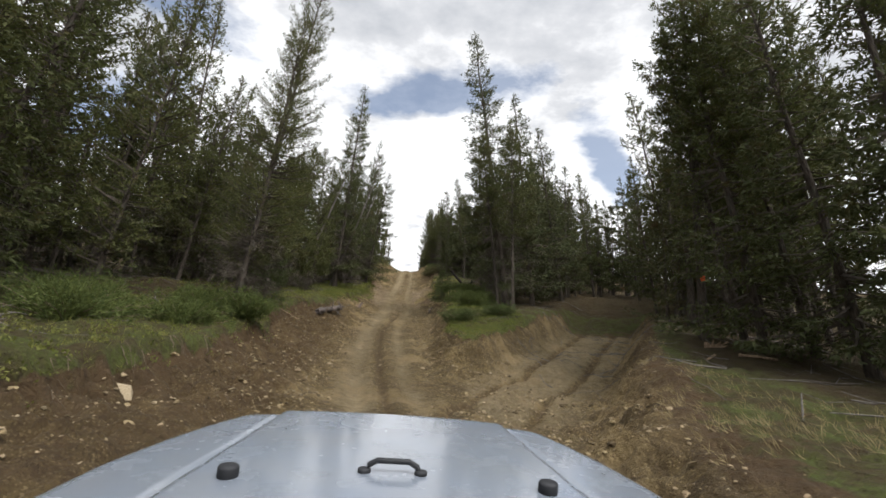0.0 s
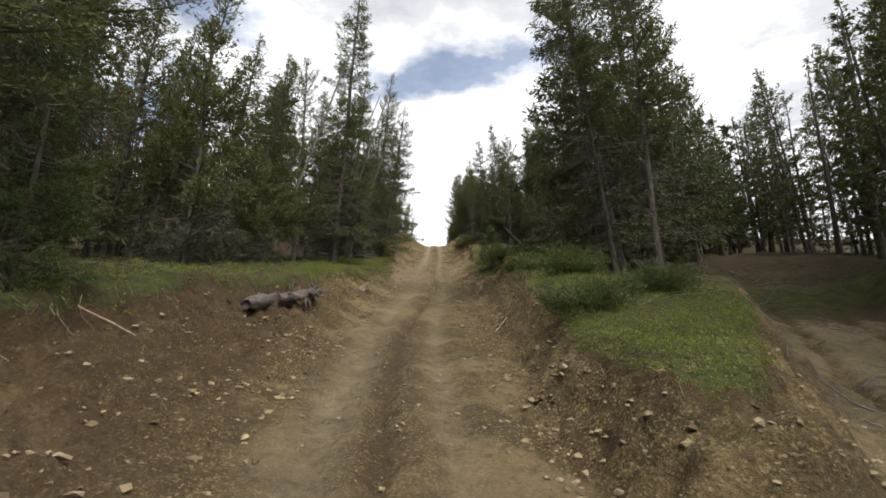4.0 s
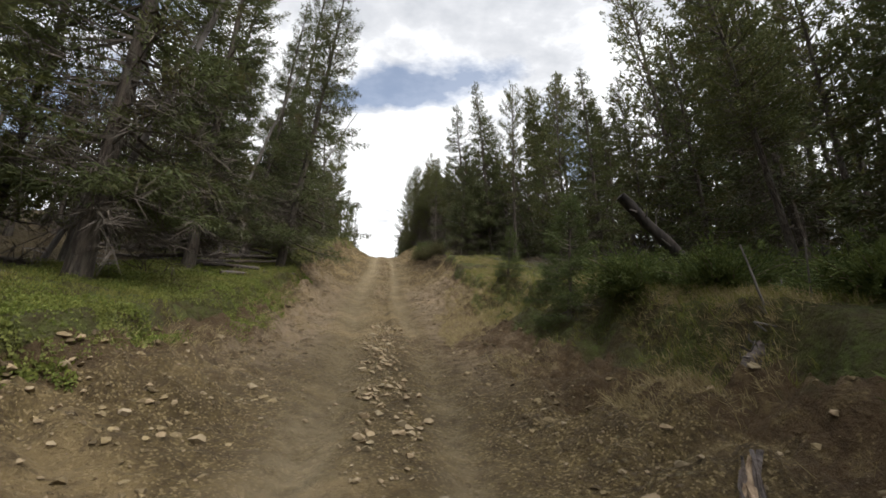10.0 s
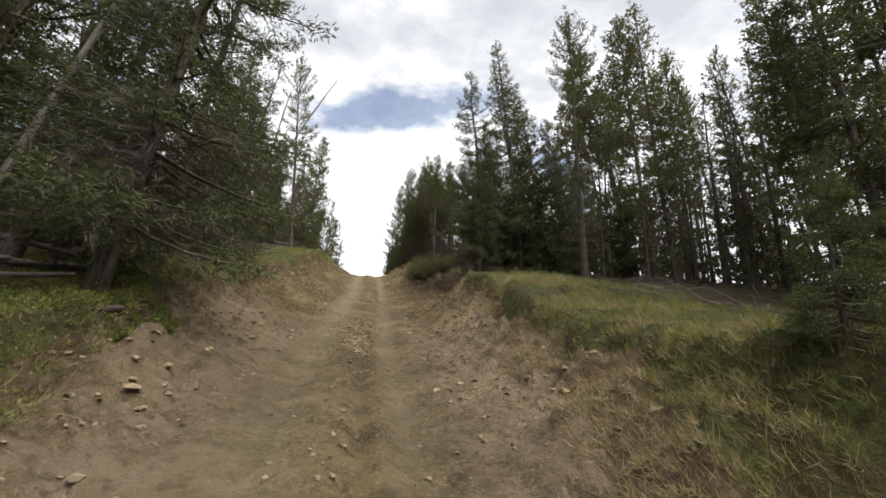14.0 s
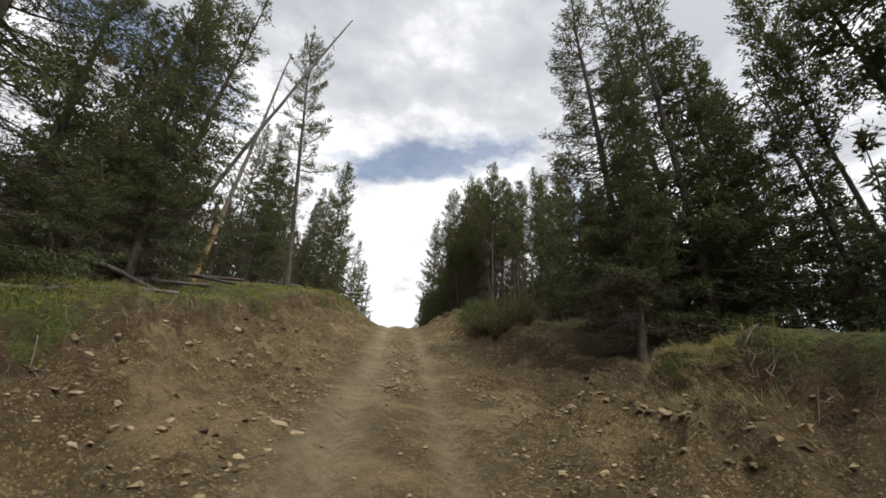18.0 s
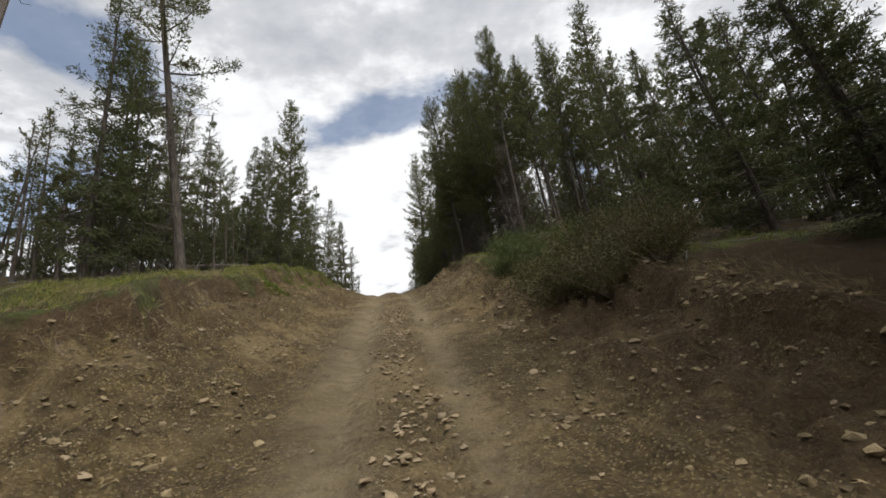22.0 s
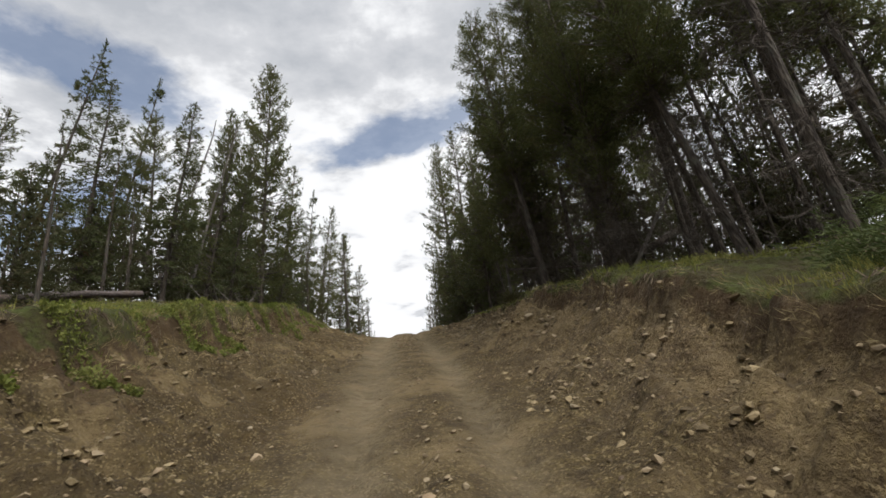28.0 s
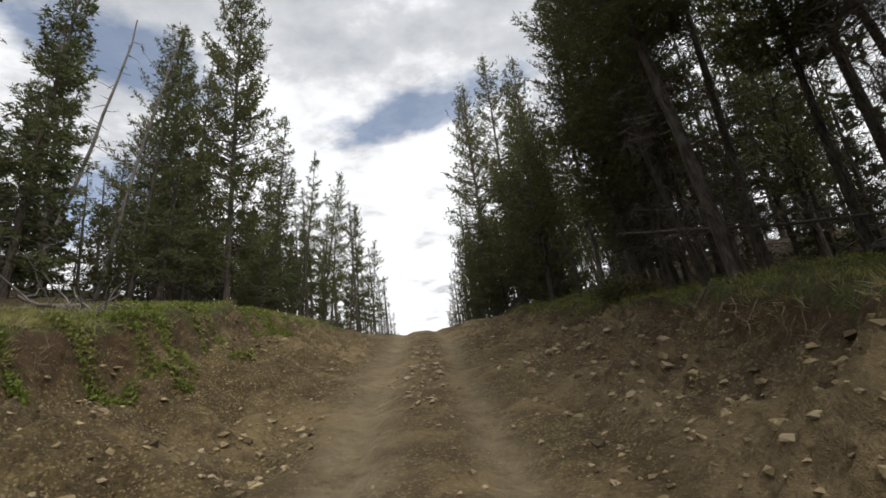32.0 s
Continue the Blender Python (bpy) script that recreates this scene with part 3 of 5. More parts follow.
def make_tree(seed, high, girth, crown_from, reach, boughs, kind, near, bare_to=0.06, thick=1.0):
    """Meshes of one conifer: trunk, crown, dead lower branches. near: 3 beside the track, 2 close by, 1 behind, 0 far, -1 very far."""
    r = np.random.default_rng(seed)
    rings = 5 if near < 0 else 14
    zs = np.linspace(-0.3, high, rings)
    sway = np.cumsum(r.normal(0, 0.035, (rings, 2)), 0) * (zs[:, None] / high)
    spine = np.column_stack([sway, zs])
    rad = girth * (1 - np.clip(zs / high, 0, 1)) ** 0.8 + 0.012
    rad[0] *= 1.5
    rad[1] *= 1.1
    tv, tq = tubes(spine[None], rad[None], (4, 5, 7, 10, 12)[near + 1])
    f = crown_from + (1 - crown_from) * np.sort(r.uniform(0, 1, boughs) ** 0.95)
    z = f * high * 0.985
    az = r.uniform(0, 2 * math.pi, boughs)
    rel = (f - crown_from) / (1 - crown_from)
    if kind == "spruce":
        shape = (1 - rel) ** 0.8 * (0.6 + 0.4 * np.minimum(1, rel * 6 + 0.4))
        tilt = np.interp(rel, [0, 0.5, 1], [-0.5, -0.2, 0.7])
    else:
        shape = np.interp(rel, [0, 0.12, 0.4, 0.75, 0.92, 1], [0.6, 1.0, 0.92, 0.54, 0.24, 0.06])
        tilt = np.interp(rel, [0, 0.5, 1], [-0.12, 0.22, 1.1])
    # whorls of uneven length, a thinner side, and some gaps
    reach_of = reach * shape * r.uniform(0.6, 1.18, boughs) * (1 + 0.16 * np.sin(az + r.uniform(0, 6.28))) * (1 + 0.14 * np.sin(z * 5.5 + r.uniform(0, 6.28))) + 0.1
    reach_of *= np.where(r.uniform(0, 1, boughs) < 0.1, 0.45, 1)
    out = np.column_stack([np.cos(az), np.sin(az), np.zeros(boughs)])
    t = np.linspace(0, 1, (2, 2, 3, 4, 5)[near + 1])
    root = np.column_stack([np.interp(z, zs, spine[:, 0]), np.interp(z, zs, spine[:, 1]), z])
    curl = 0.35 if kind == "pine" else 0.3
    path = root[:, None] + out[:, None] * (reach_of[:, None] * t)[..., None]
    path[..., 2] += reach_of[:, None] * (tilt[:, None] * t + curl * t ** 2)
    brad = (0.010 + 0.015 * reach_of)[:, None] * (1 - 0.85 * t)
    bv, bq = tubes(path, brad, 3)
    # needle sprigs set singly along side twigs
    total = (260, 2100, 3600, 7000, 13500)[near + 1] * thick * (1.25 if kind == "spruce" else 1.0)
    share = reach_of ** 1.25
    per = np.maximum(3, (share / share.sum() * total).astype(int))
    i = np.repeat(np.arange(boughs), per)
    m = len(i)
    s = r.uniform(0.1, 1.0, m) ** 0.75
    R = reach_of[i]
    p = root[i] + out[i] * (R * s)[:, None]
    p[:, 2] += R * (tilt[i] * s + curl * s * s)
    d = unit(path[i, -1] - path[i, 0])
    sd = np.cross(d, [0, 0, 1.0]) * r.choice([-1, 1], m)[:, None]
    lift = r.uniform(-0.5, 0.1, (m, 1)) if kind == "spruce" else r.uniform(-0.1, 0.7, (m, 1))
    twig = unit(d * r.uniform(0.3, 1.0, (m, 1)) + sd * r.uniform(0.1, 1.1, (m, 1)) + np.array([0, 0, 1.0]) * lift)
    ln = ((1.05 - s) * R * 0.42 + 0.1) * r.uniform(0.05, 1.0, m)
    P, W = p + twig * ln[:, None], unit(twig + r.normal(0, 0.3, (m, 3)))
    P = P + r.normal(0, 1, (m, 3)) * np.array([0.03, 0.03, 0.07 if kind == "pine" else 0.03]) * min(1.0, high / 9)
    top = np.column_stack([np.full(24, spine[-1, 0]), np.full(24, spine[-1, 1]), np.linspace(high * 0.93, high, 24)])
    P = np.concatenate([P, top])
    W = np.concatenate([W, unit(np.column_stack([r.normal(0, 0.7, 24), r.normal(0, 0.7, 24), np.full(24, 1.0)]))])
    small = min(1.0, high / 5.5) if near >= 2 else 1.0
    long_, wide = (0.6, 0.22, 0.2, 0.155, 0.125)[near + 1] * small, (0.28, 0.085, 0.07, 0.046, 0.029)[near + 1] * small
    cv, cf = blades(r, P, W, 2, long_ * (1.0 if kind == "spruce" else 0.92), wide, 0.42 if kind == "spruce" else 0.55)
    # dead lower branches
    k = 3 if high < 5 else (2, 8, 30, 46, 60)[near + 1] if kind == "pine" else (2, 6, 22, 40, 60)[near + 1]
    z0 = r.uniform(bare_to, max(crown_from + 0.12, 0.25), k) * high
    a0 = r.uniform(0, 2 * math.pi, k)
    ln = r.uniform(0.5, 1.0, k) * min(reach, 1.7)
    tt = np.linspace(0, 1, 4)
    dp = np.stack([np.outer(np.cos(a0) * ln, tt), np.outer(np.sin(a0) * ln, tt), z0[:, None] + np.outer(ln * r.uniform(-0.5, 0.15, k), tt ** 1.3)], -1)
    dp += r.normal(0, 0.04, dp.shape) * tt[None, :, None]
    dv, dq = tubes(dp, np.full((k, 1), 0.013) * (1 - 0.7 * tt), 3)
    tw = dp[:, 1:].reshape(-1, 3)
    xv, xf = blades(r, tw, unit(r.normal(0, 1, tw.shape) + [0, 0, -0.4]), (1, 2, 4, 8, 14)[near + 1], 0.4 * small, 0.014 * small, 0.7)
    trunk = mesh_from("trunk", tv, tq)
    trunk.materials.append(M_bark)
    crown = joined("crown", (cv, cf, M_young if high < 5 else M_spruce if kind == "spruce" else M_pine), (bv, bq, M_twig), (dv, dq, M_twig), (xv, xf, M_twig))
    return (("trunk", trunk), ("crown", crown))


def make_snag(seed, high, girth, stubs, pale):
    r = np.random.default_rng(seed)
    zs = np.linspace(-0.3, high, 12)
    sway = np.cumsum(r.normal(0, 0.04, (12, 2)), 0) * (zs[:, None] / high)
    spine = np.column_stack([sway, zs])
    rad = girth * (1 - np.clip(zs / high, 0, 1)) ** 0.7 + 0.02
    tv, tq = tubes(spine[None], rad[None], 8)
    z0 = r.uniform(0.2, 0.97, stubs) * high
    a0, ln = r.uniform(0, 6.28, stubs), r.uniform(0.2, 1.1, stubs) * np.interp(z0 / high, [0.2, 0.6, 1], [0.8, 1, 0.35])
    tt = np.linspace(0, 1, 4)
    dp = np.stack([np.outer(np.cos(a0) * ln, tt), np.outer(np.sin(a0) * ln, tt), z0[:, None] + np.outer(ln * r.uniform(-0.4, 0.5, stubs), tt)], -1)
    dp[..., 0] += np.interp(z0, zs, spine[:, 0])[:, None]
    dp[..., 1] += np.interp(z0, zs, spine[:, 1])[:, None]
    dp += r.normal(0, 0.05, dp.shape) * tt[None, :, None]
    dv, dq = tubes(dp, np.full((stubs, 1), 0.02) * (1 - 0.75 * tt), 3)
    return (("trunk", joined("trunk", (tv, tq, M_barkpole if pale else M_dead), (dv, dq, M_dead))),)


def tree_thing(name, meshes, label, category, group):
    """An Empty at the foot of the tree with its parts."""
    root = new(name)
    root.empty_display_size = 0.3
    for key, me in meshes:
        ob = new(key, me)
        ob.parent = root
    return tagged(root, label, category, group)


KINDS = {}
LABELS = {
    "pine": ("lodgepole_pine", "tall lodgepole pine with dark green tufted crown and dead lower branches"),
    "pine_back": ("lodgepole_pine", "dark lodgepole pine standing back in the forest"),
    "spruce_back": ("spruce", "dark green spruce standing back in the forest"),
    "pine_deep": ("lodgepole_pine", "dark lodgepole pine deep in the forest"),
    "spruce_deep": ("spruce", "dark green spruce deep in the forest"),
    "pine_edge": ("lodgepole_pine", "tall lodgepole pine with tufted boughs at the lip of the bank"),
    "spruce_edge": ("spruce", "dense dark green spruce with drooping boughs on the bank lip"),
    "pine_bare": ("lodgepole_pine", "tall lodgepole pine with long bare grey-brown trunk beside the fork"),
    "pine_open": ("lodgepole_pine", "slender open-crowned pine with sparse dark tufts on the bank"),
    "pine_full": ("lodgepole_pine", "broad dense full-crowned pine standing alone at the forest edge"),
    "pine_y": ("young_pine", "young yellow-green pine at the edge of the forest"),
    "spruce": ("spruce", "dense dark green spruce with drooping boughs beside the track"),
    "young": ("young_spruce", "small bushy green spruce sapling on the grassy bank"),
    "snag": ("dead_tree", "leaning bare grey dead conifer with broken branch stubs"),
    "bark_pole": ("dead_tree", "leaning dead pine pole with orange bark peeled at its foot"),
}
for s in range(4):
    pine = (14.0, 0.1, (0.12, 0.36, 0.08, 0.46)[s], (1.6, 1.25, 1.85, 1.15)[s], 185, "pine")
    fir = (13.0, 0.115, (0.05, 0.09, 0.04, 0.14)[s], (1.95, 1.65, 2.2, 1.55)[s], 210, "spruce")
    for key, near in (("", 2), ("_back", 1), ("_edge", 3)):
        KINDS.setdefault("pine" + key, []).append((14.0, make_tree(10 + s, *pine, near)))
        KINDS.setdefault("spruce" + key, []).append((13.0, make_tree(20 + s, *fir, near)))
for s in range(2):
    KINDS.setdefault("pine_deep", []).append((14.0, make_tree(14 + s, 14.0, 0.1, (0.22, 0.32)[s], (1.5, 1.3)[s], 95, "pine", 0)))
    KINDS.setdefault("spruce_deep", []).append((13.0, make_tree(24 + s, 13.0, 0.115, (0.05, 0.1)[s], (1.8, 1.5)[s], 100, "spruce", 0)))
KINDS["pine_full"] = [(14.0, make_tree(16, 14.0, 0.12, 0.06, 1.85, 260, "pine", 1, 0.06, 2.6))]
KINDS["pine_bare"] = [(15.0, make_tree(31, 15.0, 0.135, 0.5, 1.9, 80, "pine", 2, 0.3))]
KINDS["pine_open"] = [(15.0, make_tree(33, 15.0, 0.13, 0.3, 1.7, 70, "pine", 2, 0.1, 0.75))]
KINDS["pine_y"] = [(6.0, make_tree(34, 6.0, 0.07, 0.08, 1.3, 70, "pine", 2, 0.06, 0.7))]
KINDS["young"] = [(3.0, make_tree(40 + s, 3.0, 0.045, 0.02, 0.8, 100, "spruce", 3, 0.06, 0.6)) for s in range(2)]
KINDS["snag"] = [(12.0, make_snag(50 + s, 12.0, 0.06, (34, 18)[s], False)) for s in range(2)]
KINDS["bark_pole"] = [(13.0, make_snag(53, 13.0, 0.09, 16, True))]

# Stands of trees along the track: kind, x, y, height, lean
stand_high_left = [
        ('spruce', -18.8, 107, 14.2, 0.02),
    ('pine', -20.1, 135, 17.5, 0.09),
    ('pine', -18.5, 140, 15.9, 0.04),
    ('pine', -18.1, 150, 14.7, 0.05),
    ('spruce', -24.9, 106, 15.9, 0.08),
    ('spruce', -27.8, 103, 17.6, 0.14),
    ('pine', -24.6, 112, 12.2, 0.09),
    ('pine', -17.9, 104, 12.2, 0.07),
    ('pine', -17.2, 106, 11.6, 0.02),
    ('spruce', -18.2, 118, 14.8, 0.02),
    ('spruce', -19.7, 128, 16.4, 0.06),
    ('spruce', -17.8, 142, 16.3, -0.03),
    ('pine_open', -20.7, 103, 12.0, -0.01),
]
stand_high_right = [
    ('pine', -3.5, 112, 14.7, 0.09),
    ('pine', -4.4, 118, 16.1, 0.06),
    ('pine', -1.6, 114, 14.0, 0.07),
    ('pine', -4.6, 120, 18.1, 0.09),
    ('pine', -3.0, 106, 11.1, 0.08),
    ('snag', -2.3, 100.6, 9.4, 0.02),
    ('pine', -0.9, 102, 12.5, 0.02),
    ('pine', -0.3, 100.6, 12.5, 0.04),
]
stand_low_left = [
    ('pine', -8.2, 19.4, 17.0, 0.05),
    ('pine', -12.7, 22, 16.1, -0.09),
    ('pine', -13.5, 18, 12.7, -0.09),
    ('pine', -15.3, 17, 12.5, -0.09),
    ('snag', -16.2, 20, 13.2, 0.05),
    ('pine', -7.0, 16.4, 12.5, 0.02),
    ('young', -7.1, 18.8, 4.2, -0.02),
]
stand_low_right = [
    ('pine_bare', 9.1, 15.3, 16.9, 0.01),
    ('pine', 13.8, 20, 21.7, 0.02),
    ('pine', 13.7, 17, 18.9, 0.0),
    ('pine', 17.0, 19, 16.4, -0.01),
    ('pine', 17.2, 23, 21.4, 0.09),
]
stand_lower_left = [
    ('spruce', -8.8, 41, 20.2, -0.04),
    ('pine', -18.1, 26, 18.7, -0.09),
    ('pine_y', -8.3, 29, 5.1, 0.08),
    ('pine_y', -9.7, 27, 8.3, -0.04),
    ('spruce', -9.2, 46, 15.0, -0.05),
    ('snag', -11.0, 43, 10.8, 0.17),
    ('pine', -10.3, 38, 12.5, -0.06),
    ('pine', -10.8, 41, 11.4, -0.02),
]
stand_lower_right = [
    ('spruce', 4.0, 31, 21.6, -0.06),
    ('spruce', 6.1, 32, 17.0, -0.01),
    ('spruce', 9.0, 35, 14.5, -0.08),
    ('spruce', 10.4, 38, 11.8, 0.04),
    ('spruce', 14.5, 42, 9.4, 0.05),
    ('spruce', 18.0, 45, 10.0, 0.01),
    ('pine', 16.5, 26, 20.5, 0.09),
    ('pine', 3.5, 29, 12.2, -0.04),
    ('pine', 4.1, 27, 12.5, 0.04),
    ('young', 0.25, 41.1, 2.7, 0.0),
    ('pine', 10.6, 49, 15.3, -0.03),
    ('spruce', 6.1, 39, 11.8, 0.08),
    ('spruce', 4.2, 49, 9.2, -0.0),
    ('young', -0.0, 45.8, 1.6, -0.0),
    ('young', 0.6, 43, 1.8, 0.09),
]
stand_middle_left = [
    ('spruce', -9.8, 56, 18.3, 0.02),
    ('spruce', -9.7, 52, 13.0, 0.04),
    ('spruce', -10.8, 60.5, 10.0, -0.09),
    ('spruce', -11.3, 66, 10.0, -0.09),
    ('spruce', -11.4, 63, 9.4, -0.09),
    ('bark_pole', -14.2, 74.2, 12.8, 0.15),
    ('snag', -13.8, 70, 13.2, 0.42),
    ('spruce', -14.0, 68, 10.0, -0.09),
]
stand_middle_right = [
    ('pine', 5.4, 57, 11.9, 0.03),
    ('pine', 9.4, 62, 12.5, 0.05),
    ('pine', 8.4, 50, 17.1, -0.05),
    ('spruce', 1.3, 68, 14.1, -0.04),
    ('spruce', 2.9, 67, 16.0, -0.03),
    ('pine_open', 3.0, 58, 11.5, -0.02),
    ('pine', 7.5, 62, 14.4, -0.01),
    ('pine', 11.9, 66, 14.3, 0.0),
    ('pine', 14.7, 66, 14.8, -0.04),
    ('pine', 17.6, 66, 16.4, -0.09),
    ('pine', 18.0, 64, 14.3, -0.05),
    ('pine', 12.8, 54, 15.2, -0.09),
    ('pine', 11.6, 50, 16.5, -0.08),
    ('spruce', 3.9, 69, 15.5, -0.07),
    ('spruce', 4.6, 67, 12.4, -0.06),
    ('spruce', 8.4, 71, 12.8, -0.06),
    ('pine', 7.9, 66, 14.4, -0.09),
    ('pine', 7.9, 64, 15.0, -0.09),
    ('spruce', 0.4, 66, 10.0, 0.09),
]
stand_upper_left = [
    ('pine_open', -12.1, 80, 18.4, -0.08),
    ('spruce', -15.2, 82, 10.0, -0.02),
    ('spruce', -13.5, 78, 10.0, -0.02),
    ('pine', -18.1, 86, 12.5, -0.02),
    ('spruce', -18.8, 96, 10.0, 0.01),
    ('spruce', -16.7, 98, 10.0, 0.03),
]
stand_upper_right = [
    ('pine', -1.1, 92, 13.0, 0.09),
    ('pine', -2.2, 95, 13.1, 0.01),
    ('pine', 3.2, 92, 12.7, 0.01),
    ('pine', 3.6, 88, 12.1, 0.02),
    ('pine', 4.5, 86, 12.5, 0.06),
    ('pine', 4.2, 91, 13.4, 0.09),
    ('pine', 6.2, 92, 13.5, 0.09),
    ('pine', 8.5, 92, 12.9, 0.09),
    ('pine', 9.0, 90, 11.4, 0.09),
    ('pine', 12.1, 92, 12.5, 0.08),
    ('pine', -1.2, 90.4, 11.3, 0.04),
    ('pine', -1.6, 99, 16.3, 0.09),
    ('pine', -0.5, 97, 12.8, 0.09),
    ('pine', 0.9, 91, 12.7, 0.09),
    ('pine', 2.2, 99, 12.5, 0.09),
]
STANDS = (stand_high_left, stand_high_right, stand_low_left, stand_low_right, stand_lower_left, stand_lower_right, stand_middle_left, stand_middle_right, stand_upper_left, stand_upper_right)

# ---- trees: planting ----
rng = random.Random(11)
first = {}
planted = []


def plant(kind, x, y, high, lean=0.0, turn=None, pick=None):
    off = abs(x - float(road_x(y)))
    if kind in ("pine", "spruce") and (off > 9 or y > 100):
        kind += "_back" if off < 15 and y < 126 else "_deep"
    elif kind in ("pine", "spruce") and off < 6.9 and y < 96:
        kind += "_edge"
    # edge trees lean in over the cut
    if kind not in ("snag", "bark_pole", "young", "pine_open", "pine_bare"):
        inward = 0.06 if x < float(road_x(y)) else -0.075
        x, lean = x - inward * high * 0.35, lean + inward
        # bare-stemmed pines on one side of the cut, low-crowned ones on the other
        if pick is None and kind.startswith("pine") and kind != "pine_y" and rng.random() < 0.8 and kind != "pine_deep":
            pick = rng.choice((1, 3) if x > float(road_x(y)) and y < 98 else (0, 2))
    pick = rng.randrange(len(KINDS[kind])) if pick is None else pick
    h0, meshes = KINDS[kind][pick]
    s = high / h0
    name, label = LABELS[kind]
    z = float(ground_z(x, y)) - 0.05
    m = Matrix.Translation((x, y, z)) @ Matrix.Rotation(math.atan(lean), 4, "Y") @ Matrix.Rotation(rng.gauss(0, 0.02), 4, "X") @ Matrix.Rotation(rng.uniform(0, 6.28) if turn is None else turn, 4, "Z")
    wide = s ** 0.7 * rng.uniform(0.88, 1.12) * (0.85 if kind == "young" else 1)
    m = m @ Matrix.Diagonal((wide, wide, s, 1))
    if (kind, pick) not in first:
        ob = tree_thing(name, meshes, label, "tree" if kind not in ("snag", "bark_pole") else "dead tree", "forest trees")
        first[kind, pick] = ob
    else:
        ob = copy_thing(first[kind, pick], Matrix())
    ob.matrix_basis = m
    planted.append((x, y))


for stand in STANDS:
    for kind, x, y, high, lean in stand:
        plant(kind, x, y, high, lean)


plant("spruce", -7.7, 50.0, 13.0, 0.07, pick=2)
plant("spruce", -9.9, 47.2, 9.0, 0.05, pick=0)
plant("pine", -12.0, 51.5, 14.0, 0.04)
plant("pine", -12.8, 49.2, 14.0, 0.04)
plant("spruce", -13.4, 69.5, 13.0, 0.07)
plant("spruce", -14.4, 67.3, 13.5, 0.08)
plant("pine", -15.6, 70.8, 14.0, 0.09)
plant("snag", -9.8, 41.5, 13.5, 0.3, pick=0)
plant("snag", -12.2, 44.0, 13.0, 0.38, pick=0)
plant("snag", -11.0, 35.5, 13.0, 0.3, pick=1)
plant("snag", -10.6, 50.5, 11.0, 0.25, pick=0)
for x, y, high in ((2.6, 72.5, 6.6), (3.8, 70.3, 6.4), (2.9, 75.5, 6.8), (2.2, 78.6, 7.0), (4.2, 77.2, 7.5), (5.0, 68.6, 6.2)):
    plant("spruce", x, y, high, -0.06)
plant("pine_full", -16.4, 108.5, 19.6, -0.02)
plant("snag", -19.3, 101.0, 10.5, 0.3, pick=0)
plant("snag", -18.6, 103.0, 11.5, 0.22, pick=0)
for i in range(30):
    y = rng.uniform(7, 36)
    plant("pine" if i % 3 else "spruce", float(fork_x(y)) + rng.uniform(5.5, 14) + max(0, 15 - y) * 0.5, y, rng.uniform(11, 15), rng.gauss(-0.06, 0.04))
for i in range(16):
    y = 3 + i * 1.75 + rng.uniform(-0.6, 0.6)
    plant("pine" if i % 4 else "spruce", float(road_x(y)) - rng.uniform(8.6, 12.5), y, rng.uniform(10, 14), rng.gauss(0.0, 0.04))
for i in range(12):
    y = 101 + i * 2.3
    plant("pine" if i % 3 else "spruce", float(road_x(y)) + rng.uniform(6.0, 9.5), y, rng.uniform(8, 12), rng.gauss(0.0, 0.03))
    plant("spruce" if i % 3 else "pine", float(road_x(y + 3.5)) + rng.uniform(4.7, 5.7), y + 3.5, rng.uniform(6.5, 9.5), rng.gauss(0.0, 0.03))
for i in range(16):
    y = 84.5 + i * 1.15 + rng.uniform(-0.4, 0.4)
    plant("pine", float(road_x(y)) + rng.uniform(5.3, 8.2), y, rng.uniform(9.0, 11.5), rng.gauss(0.0, 0.04))
for i in range(26):
    plant("pine" if i % 3 else "spruce", rng.uniform(8.5, 24), rng.uniform(37.5, 58), rng.uniform(10, 13.5), rng.gauss(-0.05, 0.04))


def clear(x, y, apart):
    return all((x - a) ** 2 + (y - b) ** 2 > apart * apart for a, b in planted)


fill_left = curve([(0, 13.5), (35, 13), (55, 11), (72, 8.0), (100, 7.5), (112, 9), (130, 12)])
fill_right = curve([(0, 15), (34, 13), (44, 9.5), (58, 8.6), (68, 11), (73, 9), (84, 9.5), (92, 11.5), (105, 12), (130, 12)])

# the forest behind the first trees
tries = 0
while len(planted) < 340 and tries < 6000:
    tries += 1
    y = rng.uniform(6, 128)
    side = rng.choice((-1, 1))
    u = side * ((6.8 if side < 0 else 7.4) + rng.random() ** 1.2 * 15)
    x = u + float(road_x(y))
    if side > 0 and y < 37 and abs(x - float(fork_x(y))) < 3.6 - 0.02 * y:
        continue
    if 7 < x < 13 and y < 16.5 or (side > 0 and 72 < y < 82 and u < 8.4) or (side > 0 and y < 24 and x < float(fork_x(y)) + 7):
        continue
    if side > 0 and y < 34 and x < float(fork_x(y)):
        continue
    if not clear(x, y, 2.1) or (side < 0 and 70 < y < 108 and rng.random() < 0.45):
        continue
    kind = rng.choices(("pine", "spruce", "snag"), (6, 2.6, 0.0) if side > 0 else (3.5, 4, 0.8))[0]
    if y < 32 and kind == "snag":
        kind = "pine"
    plant(kind, x, y, float(fill_left(y) if side < 0 else fill_right(y)) * rng.uniform(0.82, 1.15), rng.gauss(-0.08 * side, 0.05) if kind != "snag" else rng.gauss(0, 0.25))

